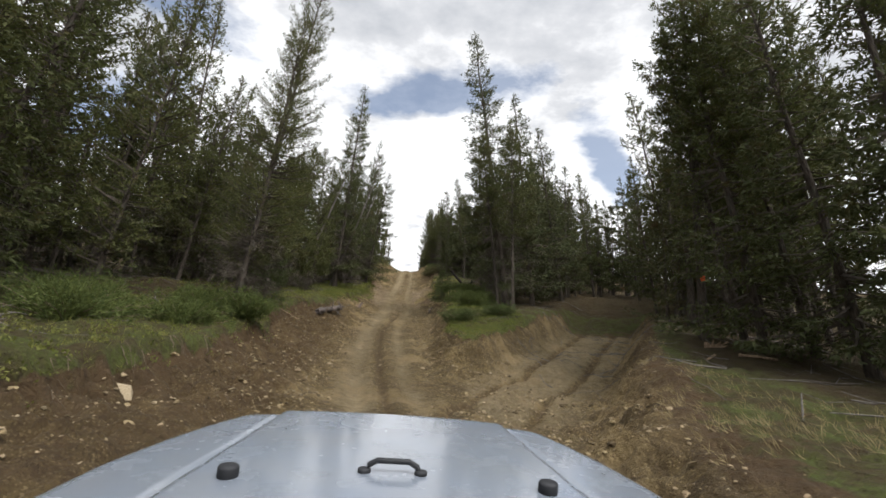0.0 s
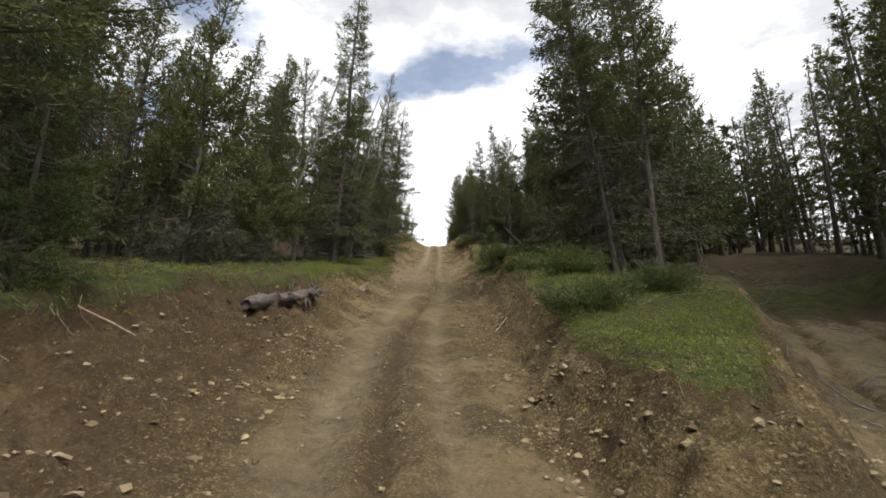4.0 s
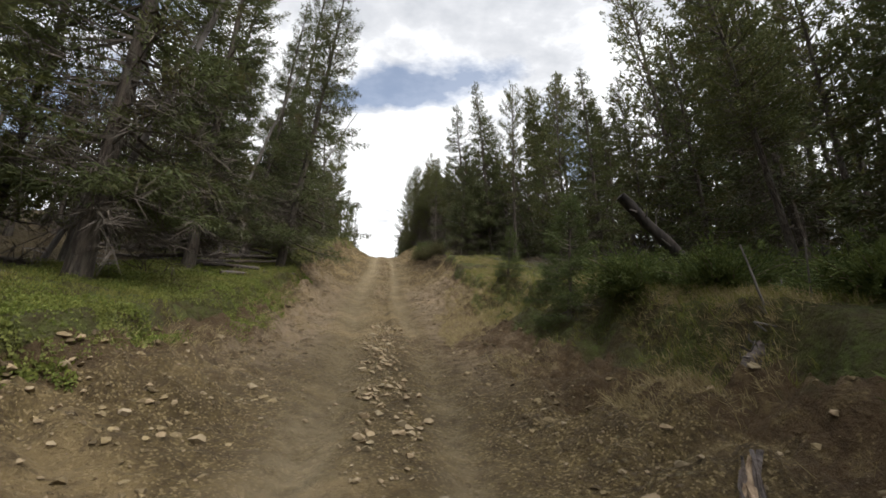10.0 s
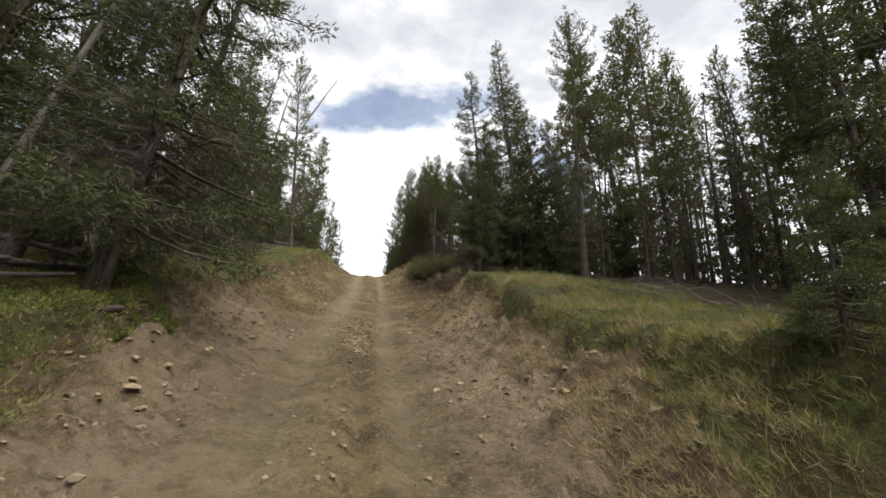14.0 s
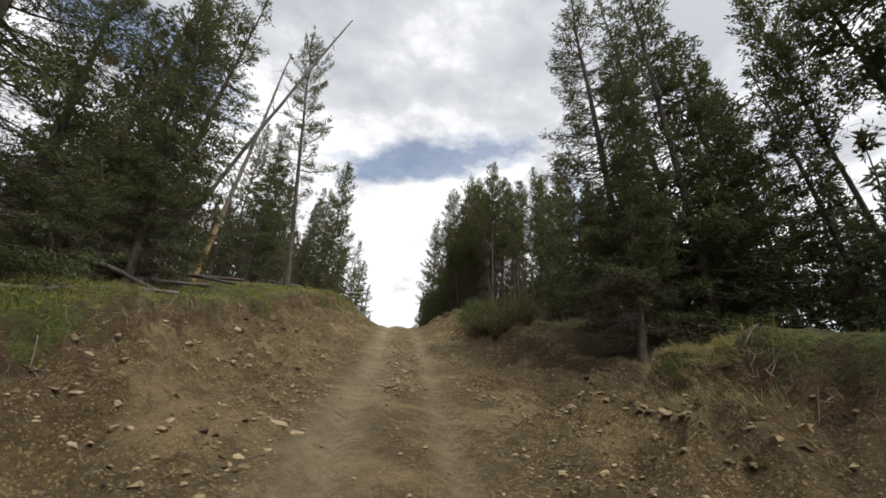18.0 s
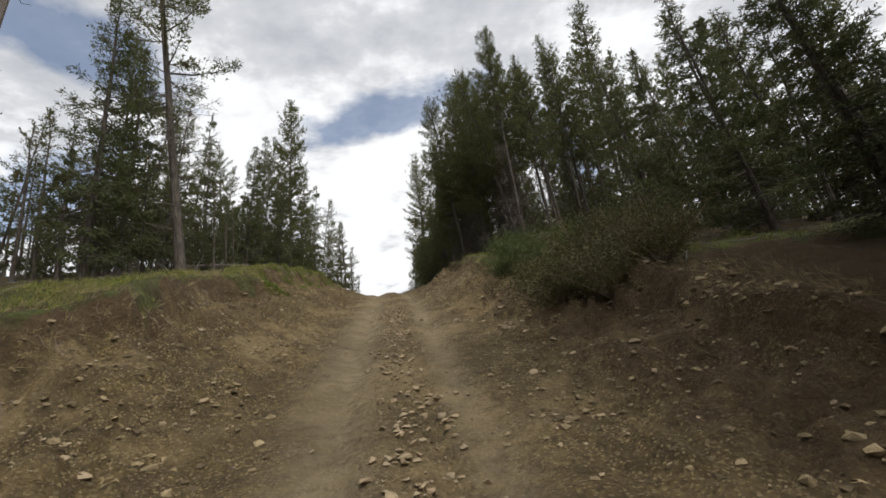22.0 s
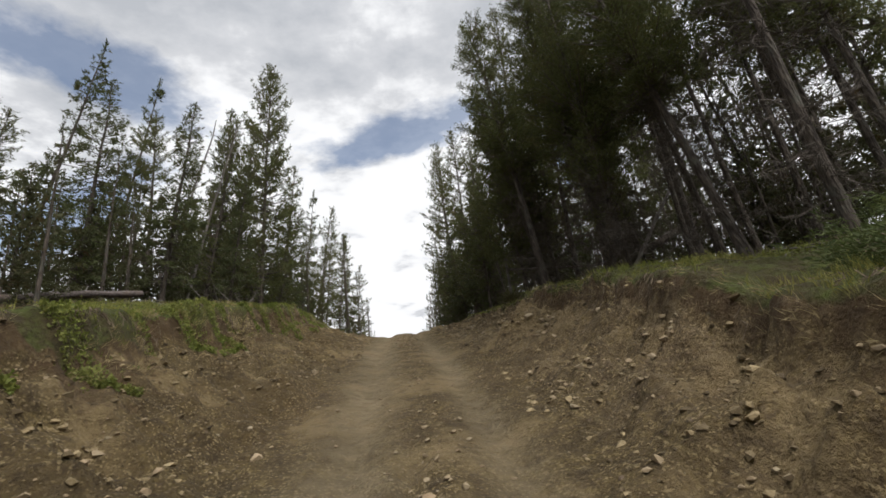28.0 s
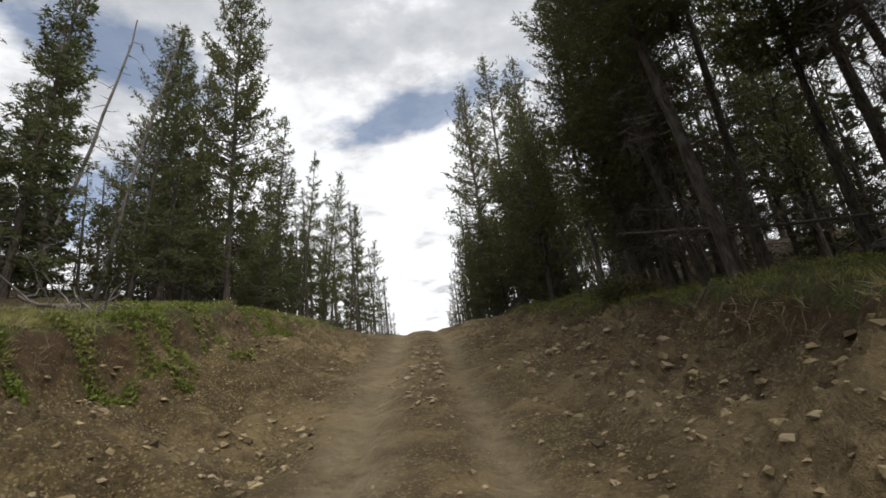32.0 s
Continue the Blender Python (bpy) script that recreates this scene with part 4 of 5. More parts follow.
for x, y, high in ((-11.2, 34.3, 11), (-12.5, 36.8, 12), (-13.6, 39.4, 13)):
    plant("spruce", x, y, high, 0.06)

# far woods, one joined mass
far = np.random.default_rng(5)
low = [make_tree(60 + s, 13.0, 0.15, (0.12, 0.02, 0.05)[s], (1.2, 1.5, 1.35)[s], 54, ("pine", "spruce", "pine")[s], 0, 0.06, 0.26) for s in range(3)]


def soup(me, k):
    v = np.empty(len(me.vertices) * 3, np.float32)
    me.vertices.foreach_get("co", v)
    f = np.empty(len(me.polygons) * k, np.int32)
    me.loops.foreach_get("vertex_index", f)
    return v.reshape(-1, 3), f.reshape(-1, k)


parts_of = [(soup(dict(t)["crown"], 3), soup(dict(t)["trunk"], 4)) for t in low]
CV, CF, TV, TF, nc, nt_ = [], [], [], [], 0, 0
n = 0
while n < 625:
    if n >= 585:
        # low trees closing the view on the lower slope
        y, side = far.uniform(6, 44), -1
        u = -(10.5 + 6 * far.random())
    elif n >= 545:
        # low trees behind the bare trunks half way up
        y, side = far.uniform(50, 76), 1
        u = 9.5 + 8 * far.random()
    elif n >= 470:
        # low dark trees behind the upper bank
        y, side = far.uniform(66, 112), -1
        u = -(9 + 8 * far.random())
    elif n >= 400:
        # the slope behind the fork
        y, side = far.uniform(30, 62), 1
        u = 13 + 20 * far.random()
    elif n < 200:
        # a thick belt of bushy low-crowned trees closes the view between the trunks
        y, side = far.uniform(4, 140), far.choice([-1, 1])
        u = side * (11 + 6 * far.random())
    elif n < 280:
        y, side = far.uniform(-6, 150), far.choice([-1, 1])
        u = side * (12.5 + 28 * far.random() ** 1.4)
    else:
        y, side = far.uniform(118, 205), far.choice([-1, 1])
        u = side * (4.9 + far.random() ** 1.5 * 26)
    x = u + float(road_x(y))
    if side > 0 and y < 37 and abs(x - float(fork_x(y))) < 4.2:
        continue
    if 6.5 < x < 12.5 and y < 18:
        continue
    n += 1
    (cv, cf), (tv, tf) = parts_of[far.integers(0, 3) if n > 200 else far.integers(1, 3)]
    a, s = far.uniform(0, 6.28), (far.uniform(0.8, 1.12) if 200 < n <= 470 else far.uniform(0.4, 0.8)) * float(fill_left(y) if side < 0 else fill_right(y)) / 13
    rot = np.array([[math.cos(a), -math.sin(a), 0], [math.sin(a), math.cos(a), 0], [0, 0, 1]]) * s
    off = np.array([x, y, float(ground_z(x, y))])
    CV.append(cv @ rot.T + off)
    CF.append(cf + nc)
    nc += len(cv)
    TV.append(tv @ rot.T + off)
    TF.append(tf + nt_)
    nt_ += len(tv)
# low dark saplings and dead brush under the trees
bush = [make_tree(70 + s, 4.0, 0.05, 0.02, 1.2, 34, ("spruce", "pine")[s], 0, 0.06, 0.15) for s in range(2)]
bush_of = [soup(dict(t)["crown"], 3) for t in bush]
n = 0
while n < 200:
    y, side = (far.uniform(2, 128), far.choice([-1, 1])) if n < 160 else (far.uniform(74, 106), 1)
    u = side * (10.5 + 5 * far.random())
    x = u + float(road_x(y))
    if side > 0 and y < 37 and abs(x - float(fork_x(y))) < 4.0 or (6.5 < x < 12.5 and y < 18):
        continue
    n += 1
    cv, cf = bush_of[far.integers(0, 2)]
    a, s = far.uniform(0, 6.28), far.uniform(0.5, 1.25)
    rot = np.array([[math.cos(a), -math.sin(a), 0], [math.sin(a), math.cos(a), 0], [0, 0, 1]]) * s
    CV.append(cv @ rot.T + np.array([x, y, float(ground_z(x, y)) - 0.1]))
    CF.append(cf + nc)
    nc += len(cv)
# the wooded hillside beyond
specks = [make_tree(80 + s, 13.0, 0.15, (0.1, 0.03)[s], (1.3, 1.6)[s], 40, ("pine", "spruce")[s], -1) for s in range(2)]
speck_of = [(soup(dict(t)["crown"], 3), soup(dict(t)["trunk"], 4)) for t in specks]
n = 0
while n < 330:
    y, side = far.uniform(-25, 190), far.choice([-1, 1])
    u = side * (15 + 60 * far.random() ** 1.5)
    x = u + float(road_x(y))
    if side > 0 and y < 37 and abs(x - float(fork_x(y))) < 5:
        continue
    n += 1
    (cv, cf), (tv, tf) = speck_of[far.integers(0, 2)]
    a, s = far.uniform(0, 6.28), far.uniform(0.75, 1.1) * float(fill_left(y) if side < 0 else fill_right(y)) / 13
    rot = np.array([[math.cos(a), -math.sin(a), 0], [math.sin(a), math.cos(a), 0], [0, 0, 1]]) * s
    off = np.array([x, y, float(ground_z(x, y))])
    CV.append(cv @ rot.T + off)
    CF.append(cf + nc)
    nc += len(cv)
    TV.append(tv @ rot.T + off)
    TF.append(tf + nt_)
    nt_ += len(tv)
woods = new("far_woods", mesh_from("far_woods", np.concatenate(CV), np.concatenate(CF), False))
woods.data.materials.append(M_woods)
tagged(woods, "dense dark conifer forest on the hillside behind the track", "forest", kind="stuff")
poles = new("far_trunks", mesh_from("far_trunks", np.concatenate(TV), np.concatenate(TF)))
poles.data.materials.append(M_bark)
tagged(poles, "grey-brown conifer trunks standing deep in the forest", "forest", kind="stuff")

# ---- helpers for things ----
def link(name, me, mat=None, parent=None, label=""):
    ob = new(name, me)
    if mat and not me.materials:
        me.materials.append(mat)
    ob.parent = parent
    return tagged(ob, label)


def on(x, y, lift=0.0):
    return np.array([x, y, float(ground_z(x, y)) + lift])


def limb(r, a, b, radius, taper=0.6, rings=9, sides=10, bend=0.04, rough=0.12):
    """A crooked round log from a to b with uneven girth and closed broken ends."""
    a, b = np.asarray(a, float), np.asarray(b, float)
    t = np.linspace(0, 1, rings)
    L = np.linalg.norm(b - a)
    path = a + (b - a) * t[:, None] + np.cumsum(r.normal(0, bend * L / rings, (rings, 3)), 0) * np.sin(math.pi * t)[:, None]
    rad = radius * (1 - (1 - taper) * t) * r.uniform(1 - rough, 1 + rough, rings)
    v, q = tubes(path[None], rad[None], sides)
    v = v + r.normal(0, radius * rough * 0.5, v.shape)
    caps = []
    for base, p in ((0, path[0]), ((rings - 1) * sides, path[-1])):
        caps.append([(len(v) + len(caps), base + i, base + (i + 1) % sides, base + (i + 1) % sides) for i in range(sides)])
    v = np.concatenate([v, path[:1] - (path[1] - path[0]) * 0.08, path[-1:] + (path[-1] - path[-2]) * 0.12])
    tri = np.array([c[:3] for c in caps[0] + caps[1]])
    f = np.concatenate([q[:, :3], q[:, [0, 2, 3]], tri])
    return v, f, path


def fallen_log(seed, a, b, radius, label, stubs=5, taper=0.6, mat=None, name="fallen_log"):
    r = np.random.default_rng(seed)
    v, f, path = limb(r, a, b, radius, taper)
    root = link(name, mesh_from("log", v, f), mat or M_log)
    for i in range(stubs):
        k = r.integers(1, len(path) - 1)
        d = unit(r.normal(0, 1, 3) + [0, 0, 0.5])
        ln = r.uniform(0.25, 0.9) * (radius * 3 + 0.25)
        p = np.stack([path[k] + d * ln * s + r.normal(0, 0.02, 3) * s for s in np.linspace(0, 1, 4)])
        bv, bq = tubes(p[None], (np.linspace(1, 0.3, 4) * min(0.03, radius * 0.25))[None], 5)
        link("branch_stub", mesh_from("branch_stub", bv, bq), M_dead, root)
    return tagged(root, label, "log", "fallen logs")


GREY = "weathered grey fallen log lying on the mossy forest floor"
LOGS = [
    # x, y, lift, x, y, lift, radius
    (-8.5, 45.8, 0.08, -7.3, 49.6, 0.15, 0.085), (-11.2, 50, 0.1, -8.4, 51, 0.15, 0.1), (-14, 52.5, 0.15, -10, 54.5, 0.3, 0.09), (-16, 57, 0.1, -11, 55.5, 0.1, 0.08), (-12.5, 47.5, 0.1, -9.1, 48.2, 0.08, 0.07),
    (-10.4, 59, 0.06, -9.2, 64, 0.06, 0.07), (-12.6, 60, 0.1, -10.4, 60.6, 0.1, 0.11), (-12.4, 65.4, 0.7, -10.8, 66.3, 0.06, 0.09), (-13, 68, 0.15, -11.5, 70, 0.3, 0.09), (-14, 71, 0.1, -11, 71.6, 0.1, 0.08),
]
LOGS_MID = [
    (-12.5, 48.5, 0.5, -8.6, 49.5, 0.35, 0.1), (-11.5, 47.0, 0.3, -8.2, 48.6, 0.55, 0.085), (-10.5, 46.2, 0.15, -7.9, 47.3, 0.2, 0.1), (-12.0, 51.0, 0.6, -8.5, 50.2, 0.45, 0.08), (-9.6, 46.5, 0.2, -8.0, 49.5, 0.3, 0.075), (-13.0, 53.0, 0.3, -9.0, 52.2, 0.4, 0.09),
    (-15.5, 72.5, 0.2, -11.8, 73.4, 0.25, 0.1), (-15.0, 74.0, 0.3, -11.6, 72.2, 0.3, 0.09), (-16.0, 69.5, 0.4, -12.4, 70.6, 0.2, 0.1),
]
LOGS_UP = [
    (-18.4, 91.8, 0.25, -15.3, 94.2, 0.3, 0.2), (-16.5, 96, 0.1, -13.6, 96.5, 0.1, 0.09), (-0.4, 91.1, 0.08, 1.6, 90, 0.08, 0.09), (-2.8, 97, 1.35, 1.7, 94.5, 0.5, 0.045), (-2.7, 95.1, 0.05, -1.3, 93.4, 0.06, 0.04),
    (10.4, 17.8, 0.3, 12.9, 14.5, 0.1, 0.1), (-14.3, 13.5, 0.4, -12.5, 15.5, 0.4, 0.09), (-12.5, 11.5, 0.3, -10.8, 14.3, 0.3, 0.12), (-11.8, 41, 0.1, -10.8, 45, 0.1, 0.09), (-13.4, 47, 0.3, -12, 49.2, 0.2, 0.09),
    (0.9, 44.9, 0.12, 3.6, 43.7, 0.15, 0.065), (1.2, 45.3, 0.1, 4.1, 44.7, 0.2, 0.055), (1.5, 44.2, 0.2, 3.9, 45.2, 0.12, 0.045),
]
for i, (x0, y0, h0, x1, y1, h1, rad) in enumerate(LOGS + LOGS_UP + LOGS_MID):
    fallen_log(200 + i, on(x0, y0, h0), on(x1, y1, h1), rad * 0.8, GREY)
fallen_log(230, (0.94, 40.0, 11.42), (2.25, 40.0, 10.1), 0.1, "dark broken trunk leaning out of the grass", 4, 1.25, M_char, "leaning_log")
fallen_log(231, on(-0.7, 91, 0.0), (2.5, 91.0, 28.3), 0.06, "pale bare dead branch leaning against the pines", 9, 0.4, M_dead, "leaning_branch")
fallen_log(232, on(-9.65, 50.3, -0.2), on(-9.0, 50.3, 2.0), 0.15, "broken pale grey snag stub with splintered top", 2, 0.8, M_log, "broken_snag")
fallen_log(233, on(-0.4, 26.6, 0.05), on(-0.05, 26.9, 0.06), 0.018, "pale broken stick lying on the dirt", 0, 0.8, M_wood, "broken_stick")
fallen_log(234, on(-5.8, 19.5, 0.03), on(-6.5, 19.25, 0.12), 0.015, "pale broken stick stuck in the soil bank", 1, 0.8, M_wood, "broken_stick")
fallen_log(236, on(8.3, 13.4, 0.04), on(7.6, 12.6, 0.05), 0.04, "pale broken root lying below the marked pine", 1, 0.7, M_wood, "broken_stick")
fallen_log(237, on(8.9, 13.2, 0.04), on(9.6, 12.6, 0.04), 0.05, "pale broken root lying below the marked pine", 2, 0.7, M_wood, "broken_stick")


def gnarled_log(seed, a, b, radius, torn, bare, label, mat=None):
    """An old grey log: split trunk, torn root end and bare branches."""
    r = np.random.default_rng(seed)
    v, f, path = limb(r, a, b, radius, 0.85, 16, 14, 0.035, 0.3)
    root = link("old_log", mesh_from("log", v, f), mat or M_log)
    for i in range(torn + bare):
        p0 = path[-1] if i < torn else path[r.integers(1, 15)]
        d = unit(r.normal(0, 1, 3) + ([0.2, 0.6, 0.3] if i < torn else [0.3, -0.3, 0.7]))
        ln = (r.uniform(1.6, 3.4) if i < torn else r.uniform(2.5, 5.5)) * radius
        p = np.stack([p0 + d * ln * s + r.normal(0, 0.07, 3) * s for s in np.linspace(0, 1, 6)])
        bv, bq = tubes(p[None], (radius * (0.45 if i < torn else 0.13) * np.linspace(1, 0.2, 6))[None], 6)
        bv = bv + r.normal(0, 0.006, bv.shape)
        link("root_stub" if i < torn else "bare_branch", mesh_from("stub", bv, bq), (mat or M_log) if i < torn else M_dead, root)
    tagged(root, label, "log", "fallen logs")


# the old log rests on the bulge of the bank
gnarled_log(77, on(-5.95, 23.0, 0.24), on(-5.55, 26.4, 0.38), 0.14, 9, 14, "old split grey log with torn root end on the soil bank")


def stump(seed, x, y, high, wide, label):
    """A splintered stump: jagged slivers round a core."""
    r = np.random.default_rng(seed)
    base = on(x, y, -0.1)
    root = new("splintered_stump")
    root.location = base
    for i in range(20):
        a = r.uniform(0, 6.28)
        p0 = np.array([math.cos(a), math.sin(a), 0]) * wide * r.uniform(0.1, 0.9)
        tip = p0 * r.uniform(0.7, 1.7) + [r.normal(0.28, 0.14), r.normal(0, 0.12), high * r.uniform(0.3, 1.0)]
        p = np.stack([p0 + (tip - p0) * s for s in np.linspace(0, 1, 4)])
        v, q = tubes(p[None], (wide * r.uniform(0.12, 0.3) * np.array([1, 0.9, 0.7, 0.25]))[None], 5)
        v = v + r.normal(0, 0.018, v.shape)
        link("splinter", mesh_from("splinter", v, q, False), M_wood, root)
    tagged(root, label, "stump")




def split_chunk(seed, a, b, wide, label):
    """A rotten piece of trunk split into long parallel slivers."""
    r = np.random.default_rng(seed)
    a, b = np.asarray(a, float), np.asarray(b, float)
    root = new("split_wood")
    root.location = a
    for i in range(16):
        off = r.normal(0, wide * 0.5, 3)
        s0, s1 = r.uniform(0.0, 0.25), r.uniform(0.55, 1.05)
        p = np.stack([(b - a) * s + off * (1 - 0.35 * s) + r.normal(0, 0.012, 3) for s in np.linspace(s0, s1, 5)])
        v, q = tubes(p[None], (wide * r.uniform(0.16, 0.4) * np.array([0.7, 1, 0.95, 0.75, 0.2]))[None], 5)
        v = v + r.normal(0, 0.012, v.shape)
        link("sliver", mesh_from("sliver", v, q, False), (M_wood, M_wood, M_log)[i % 3], root)
    tagged(root, label, "wood")


split_chunk(80, on(-5.8, 33.3, 0.03), on(-5.45, 33.75, 0.72), 0.14, "rotten split brown wood leaning beside the track")
split_chunk(81, on(-0.72, 34.9, 0.03), on(-0.38, 35.35, 0.12), 0.07, "pale split piece of wood on the dirt")
stump(4, 8.6, 14.3, 0.4, 0.15, "small splintered pale stump by the marked pine")


def dead_branch(seed, a, b, rise, label):
    """A dead fallen bough with upright twigs."""
    r = np.random.default_rng(seed)
    v, f, path = limb(r, a, b, 0.06, 0.4, 10, 7, 0.08)
    root = link("dead_bough", mesh_from("bough", v, f), M_log)
    for i in range(12):
        k = r.integers(0, 9)
        d = unit(np.array([r.normal(0, 0.6), r.normal(0, 0.6), 1.0]))
        ln = r.uniform(0.2, 0.7) * rise
        p = np.stack([path[k] + d * ln * s + r.normal(0, 0.05, 3) * s for s in np.linspace(0, 1, 5)])
        bv, bq = tubes(p[None], (0.018 * np.linspace(1, 0.3, 5))[None], 4)
        link("twig", mesh_from("twig", bv, bq), M_dead, root)
    tagged(root, label, "branch")


gnarled_log(78, (0.45, 36.5, 8.05), (1.7, 37.0, 8.95), 0.07, 9, 16, "twisted grey driftwood-like log with snapped branches on the bank")
gnarled_log(79, (2.5, 43.3, 10.75), (3.1, 43.6, 11.3), 0.12, 6, 5, "upturned dark root plate in the grass", M_char)
fallen_log(238, (-0.5, 92.0, 24.5), (2.6, 93.1, 25.9), 0.13, "thick dark fallen trunk propped on the bank", 5, 0.8, M_bark)
fallen_log(240, on(1.0, 36.7, -0.1), on(0.85, 36.8, 1.05), 0.016, "thin dead stick standing in the bank", 2, 0.6, M_dead, "dead_stick")
fallen_log(241, on(1.45, 36.6, -0.1), on(1.4, 36.5, 0.75), 0.014, "thin dead stick standing in the bank", 1, 0.6, M_dead, "dead_stick")
dead_branch(6, on(2.0, 45.1, 0.2), on(3.4, 45.6, 0.3), 1.0, "tangled grey root mass beside the fallen logs")
dead_branch(7, on(-12.0, 95.0, 0.1), on(-14.5, 96.0, 0.3), 1.6, "tangle of dead grey brush at the forest edge")
dead_branch(8, on(-11.5, 81.5, 0.1), on(-13.5, 80.5, 0.3), 1.2, "tangle of dead grey brush at the forest edge")
dead_branch(9, on(-1.0, 93.6, 0.1), on(0.9, 92.8, 0.5), 1.5, "dead grey bough with bare twigs lying on the bank")


# ---- shrubs ----
def leaf_quads(r, at, size, flat=0.5):
    """Small pointed leaves, two triangles each, scattered in direction."""
    n = len(at)
    d = unit(r.normal(0, 1, (n, 3)) + [0, 0, 0.35])
    s = unit(np.cross(d, r.normal(0, 1, (n, 3))))
    L = (size * r.uniform(0.6, 1.3, n))[:, None]
    V = np.stack([at, at + d * L * 0.5 + s * L * 0.28, at + d * L, at + d * L * 0.5 - s * L * 0.28], 1).reshape(-1, 3)
    i = np.arange(n)[:, None] * 4
    return V, np.concatenate([i + [0, 1, 2], i + [0, 2, 3]])


def shrub(seed, x, y, high, wide, kind, label, name):
    r = np.random.default_rng(seed)
    base = on(x, y, -0.05)
    k = 34
    a = r.uniform(0, 6.28, k)
    out = r.uniform(0.15, 1.0, k) * wide
    up = high * np.sqrt(np.clip(1 - (out / wide) ** 2 * 0.8, 0.1, 1)) * r.uniform(0.6, 1.05, k)
    if kind in ("juniper", "fir"):
        up = high * r.uniform(0.25, 1.0, k)
    t = np.linspace(0, 1, 5)
    path = np.zeros((k, 5, 3))
    path[..., 0] = np.cos(a)[:, None] * out[:, None] * t
    path[..., 1] = np.sin(a)[:, None] * out[:, None] * t
    path[..., 2] = up[:, None] * (t ** 0.8)
    for i in range(k):
        gx, gy = x + path[i, -1, 0], y + path[i, -1, 1]
        path[i, :, 2] += np.maximum(0, float(ground_z(gx, gy)) - base[2] - 0.1) * t
    path += r.normal(0, 0.04, path.shape) * t[None, :, None]
    v, q = tubes(path, np.full((k, 1), 0.018) * (1 - 0.75 * t), 4)
    root = new(name)
    root.location = base
    places = []
    for i in range(k):
        m = 175 if kind == "willow" else 42
        s = r.uniform(0.3, 1.0, m)
        p = np.column_stack([np.interp(s, t, path[i, :, c]) for c in range(3)])
        places.append(p + r.normal(0, 0.10 * wide ** 0.5, p.shape) * (0.4 + s)[:, None])
    P = np.concatenate(places)
    if kind == "willow":
        cv, cf = leaf_quads(r, P, 0.054)
        crown = M_willow
    elif kind == "dry":
        cv, cf = leaf_quads(r, P, 0.04)
        crown = M_straw
    else:
        d = unit(P * [1, 1, 0.2] + r.normal(0, 0.25, P.shape) + [0, 0, 0.25 * wide])
        cv, cf = blades(r, P, d, 8 if kind == "juniper" else 12, 0.12 if kind == "juniper" else 0.085, 0.022 if kind == "juniper" else 0.016, 0.42)
        crown = M_juniper if kind == "juniper" else M_young
    link("foliage", mesh_from("foliage", cv, cf, False), crown, root)
    link("branchwork", mesh_from("branchwork", v, q), M_root, root)
    tagged(root, label, "shrub")


for i, (x, y, h, w) in enumerate(((-5.9, 14.3, 0.75, 1.2), (-7.6, 14.8, 0.7, 1.4), (-8.2, 10.2, 0.7, 1.6), (-7.0, 8.4, 0.6, 1.3), (-10, 12, 0.7, 1.6), (-6.6, 11.8, 0.5, 1.2), (1.6, 29.2, 0.9, 1.3), (2.0, 27.6, 0.8, 1.3), (2.9, 30.3, 0.8, 1.4), (1.5, 31.4, 0.7, 1.1), (1.0, 39.6, 0.6, 1.0), (1.8, 38.6, 0.6, 1.1), (2.4, 36.4, 0.6, 1.2), (3.5, 38.4, 0.6, 1.2), (2.6, 40.6, 0.5, 1.1), (1.0, 34.0, 0.5, 1.0))):
    shrub(300 + i, x, y, h, w, "juniper", "low spreading juniper shrub with yellow-green needle sprays", "juniper_shrub")
for i, (x, y, h, w) in enumerate(((1.2, 22.6, 0.55, 1.2), (3.2, 24.4, 0.6, 1.1), (-0.9, 83.2, 0.7, 1.2), (0.2, 82.2, 0.9, 1.3), (0.9, 83.5, 1.0, 1.4), (-1.4, 82.4, 0.5, 0.9), (-0.6, 79.0, 0.6, 1.2), (-1.3, 81.4, 0.9, 1.5), (-1.9, 80.2, 0.5, 1.1), (-1.0, 80.2, 0.9, 1.5))):
    shrub(330 + i, x, y, h * 0.85, w, "fir", "low dark green fir boughs overhanging the cut bank", "fir_sapling")
for i, (x, y, h, w) in enumerate(((-2.2, 74.7, 0.95, 1.2), (-1.4, 74.2, 1.25, 1.5), (-2.3, 76.4, 0.7, 1.0), (-0.5, 75.4, 1.35, 1.6), (-1.2, 75.8, 1.25, 1.4), (-0.5, 73.8, 1.3, 1.4))):
    shrub(350 + i, x, y, h, w, "willow", "leafy willow bush on the shaded bank", "willow_bush")
shrub(360, -10.7, 90.9, 0.55, 0.5, "dry", "thin dry bush growing from the soil bank", "dry_bush")
shrub(361, -2.5, 98.4, 0.7, 0.9, "willow", "small green bush on the bank top", "small_bush")
shrub(362, -2.3, 79.4, 0.5, 0.6, "dry", "thin dry bush growing from the soil bank", "dry_bush")

# ---- trail marker on the pine by the fork ----
bm = bmesh.new()
bmesh.ops.create_cone(bm, cap_ends=True, segments=20, radius1=0.1, radius2=0.095, depth=0.02)
bmesh.ops.bevel(bm, geom=[e for e in bm.edges], offset=0.003, segments=1, affect="EDGES")
me = bpy.data.meshes.new("trail_marker")
bm.to_mesh(me)
bm.free()
marker = link("trail_marker", me, M_blaze)
marker.matrix_basis = look((9.04, 14.98, 5.88), (0.0, -0.9, 1.8)) @ Matrix.Rotation(math.pi, 4, "Y")
tagged(marker, "round orange trail marker fixed to a pine trunk", "sign")

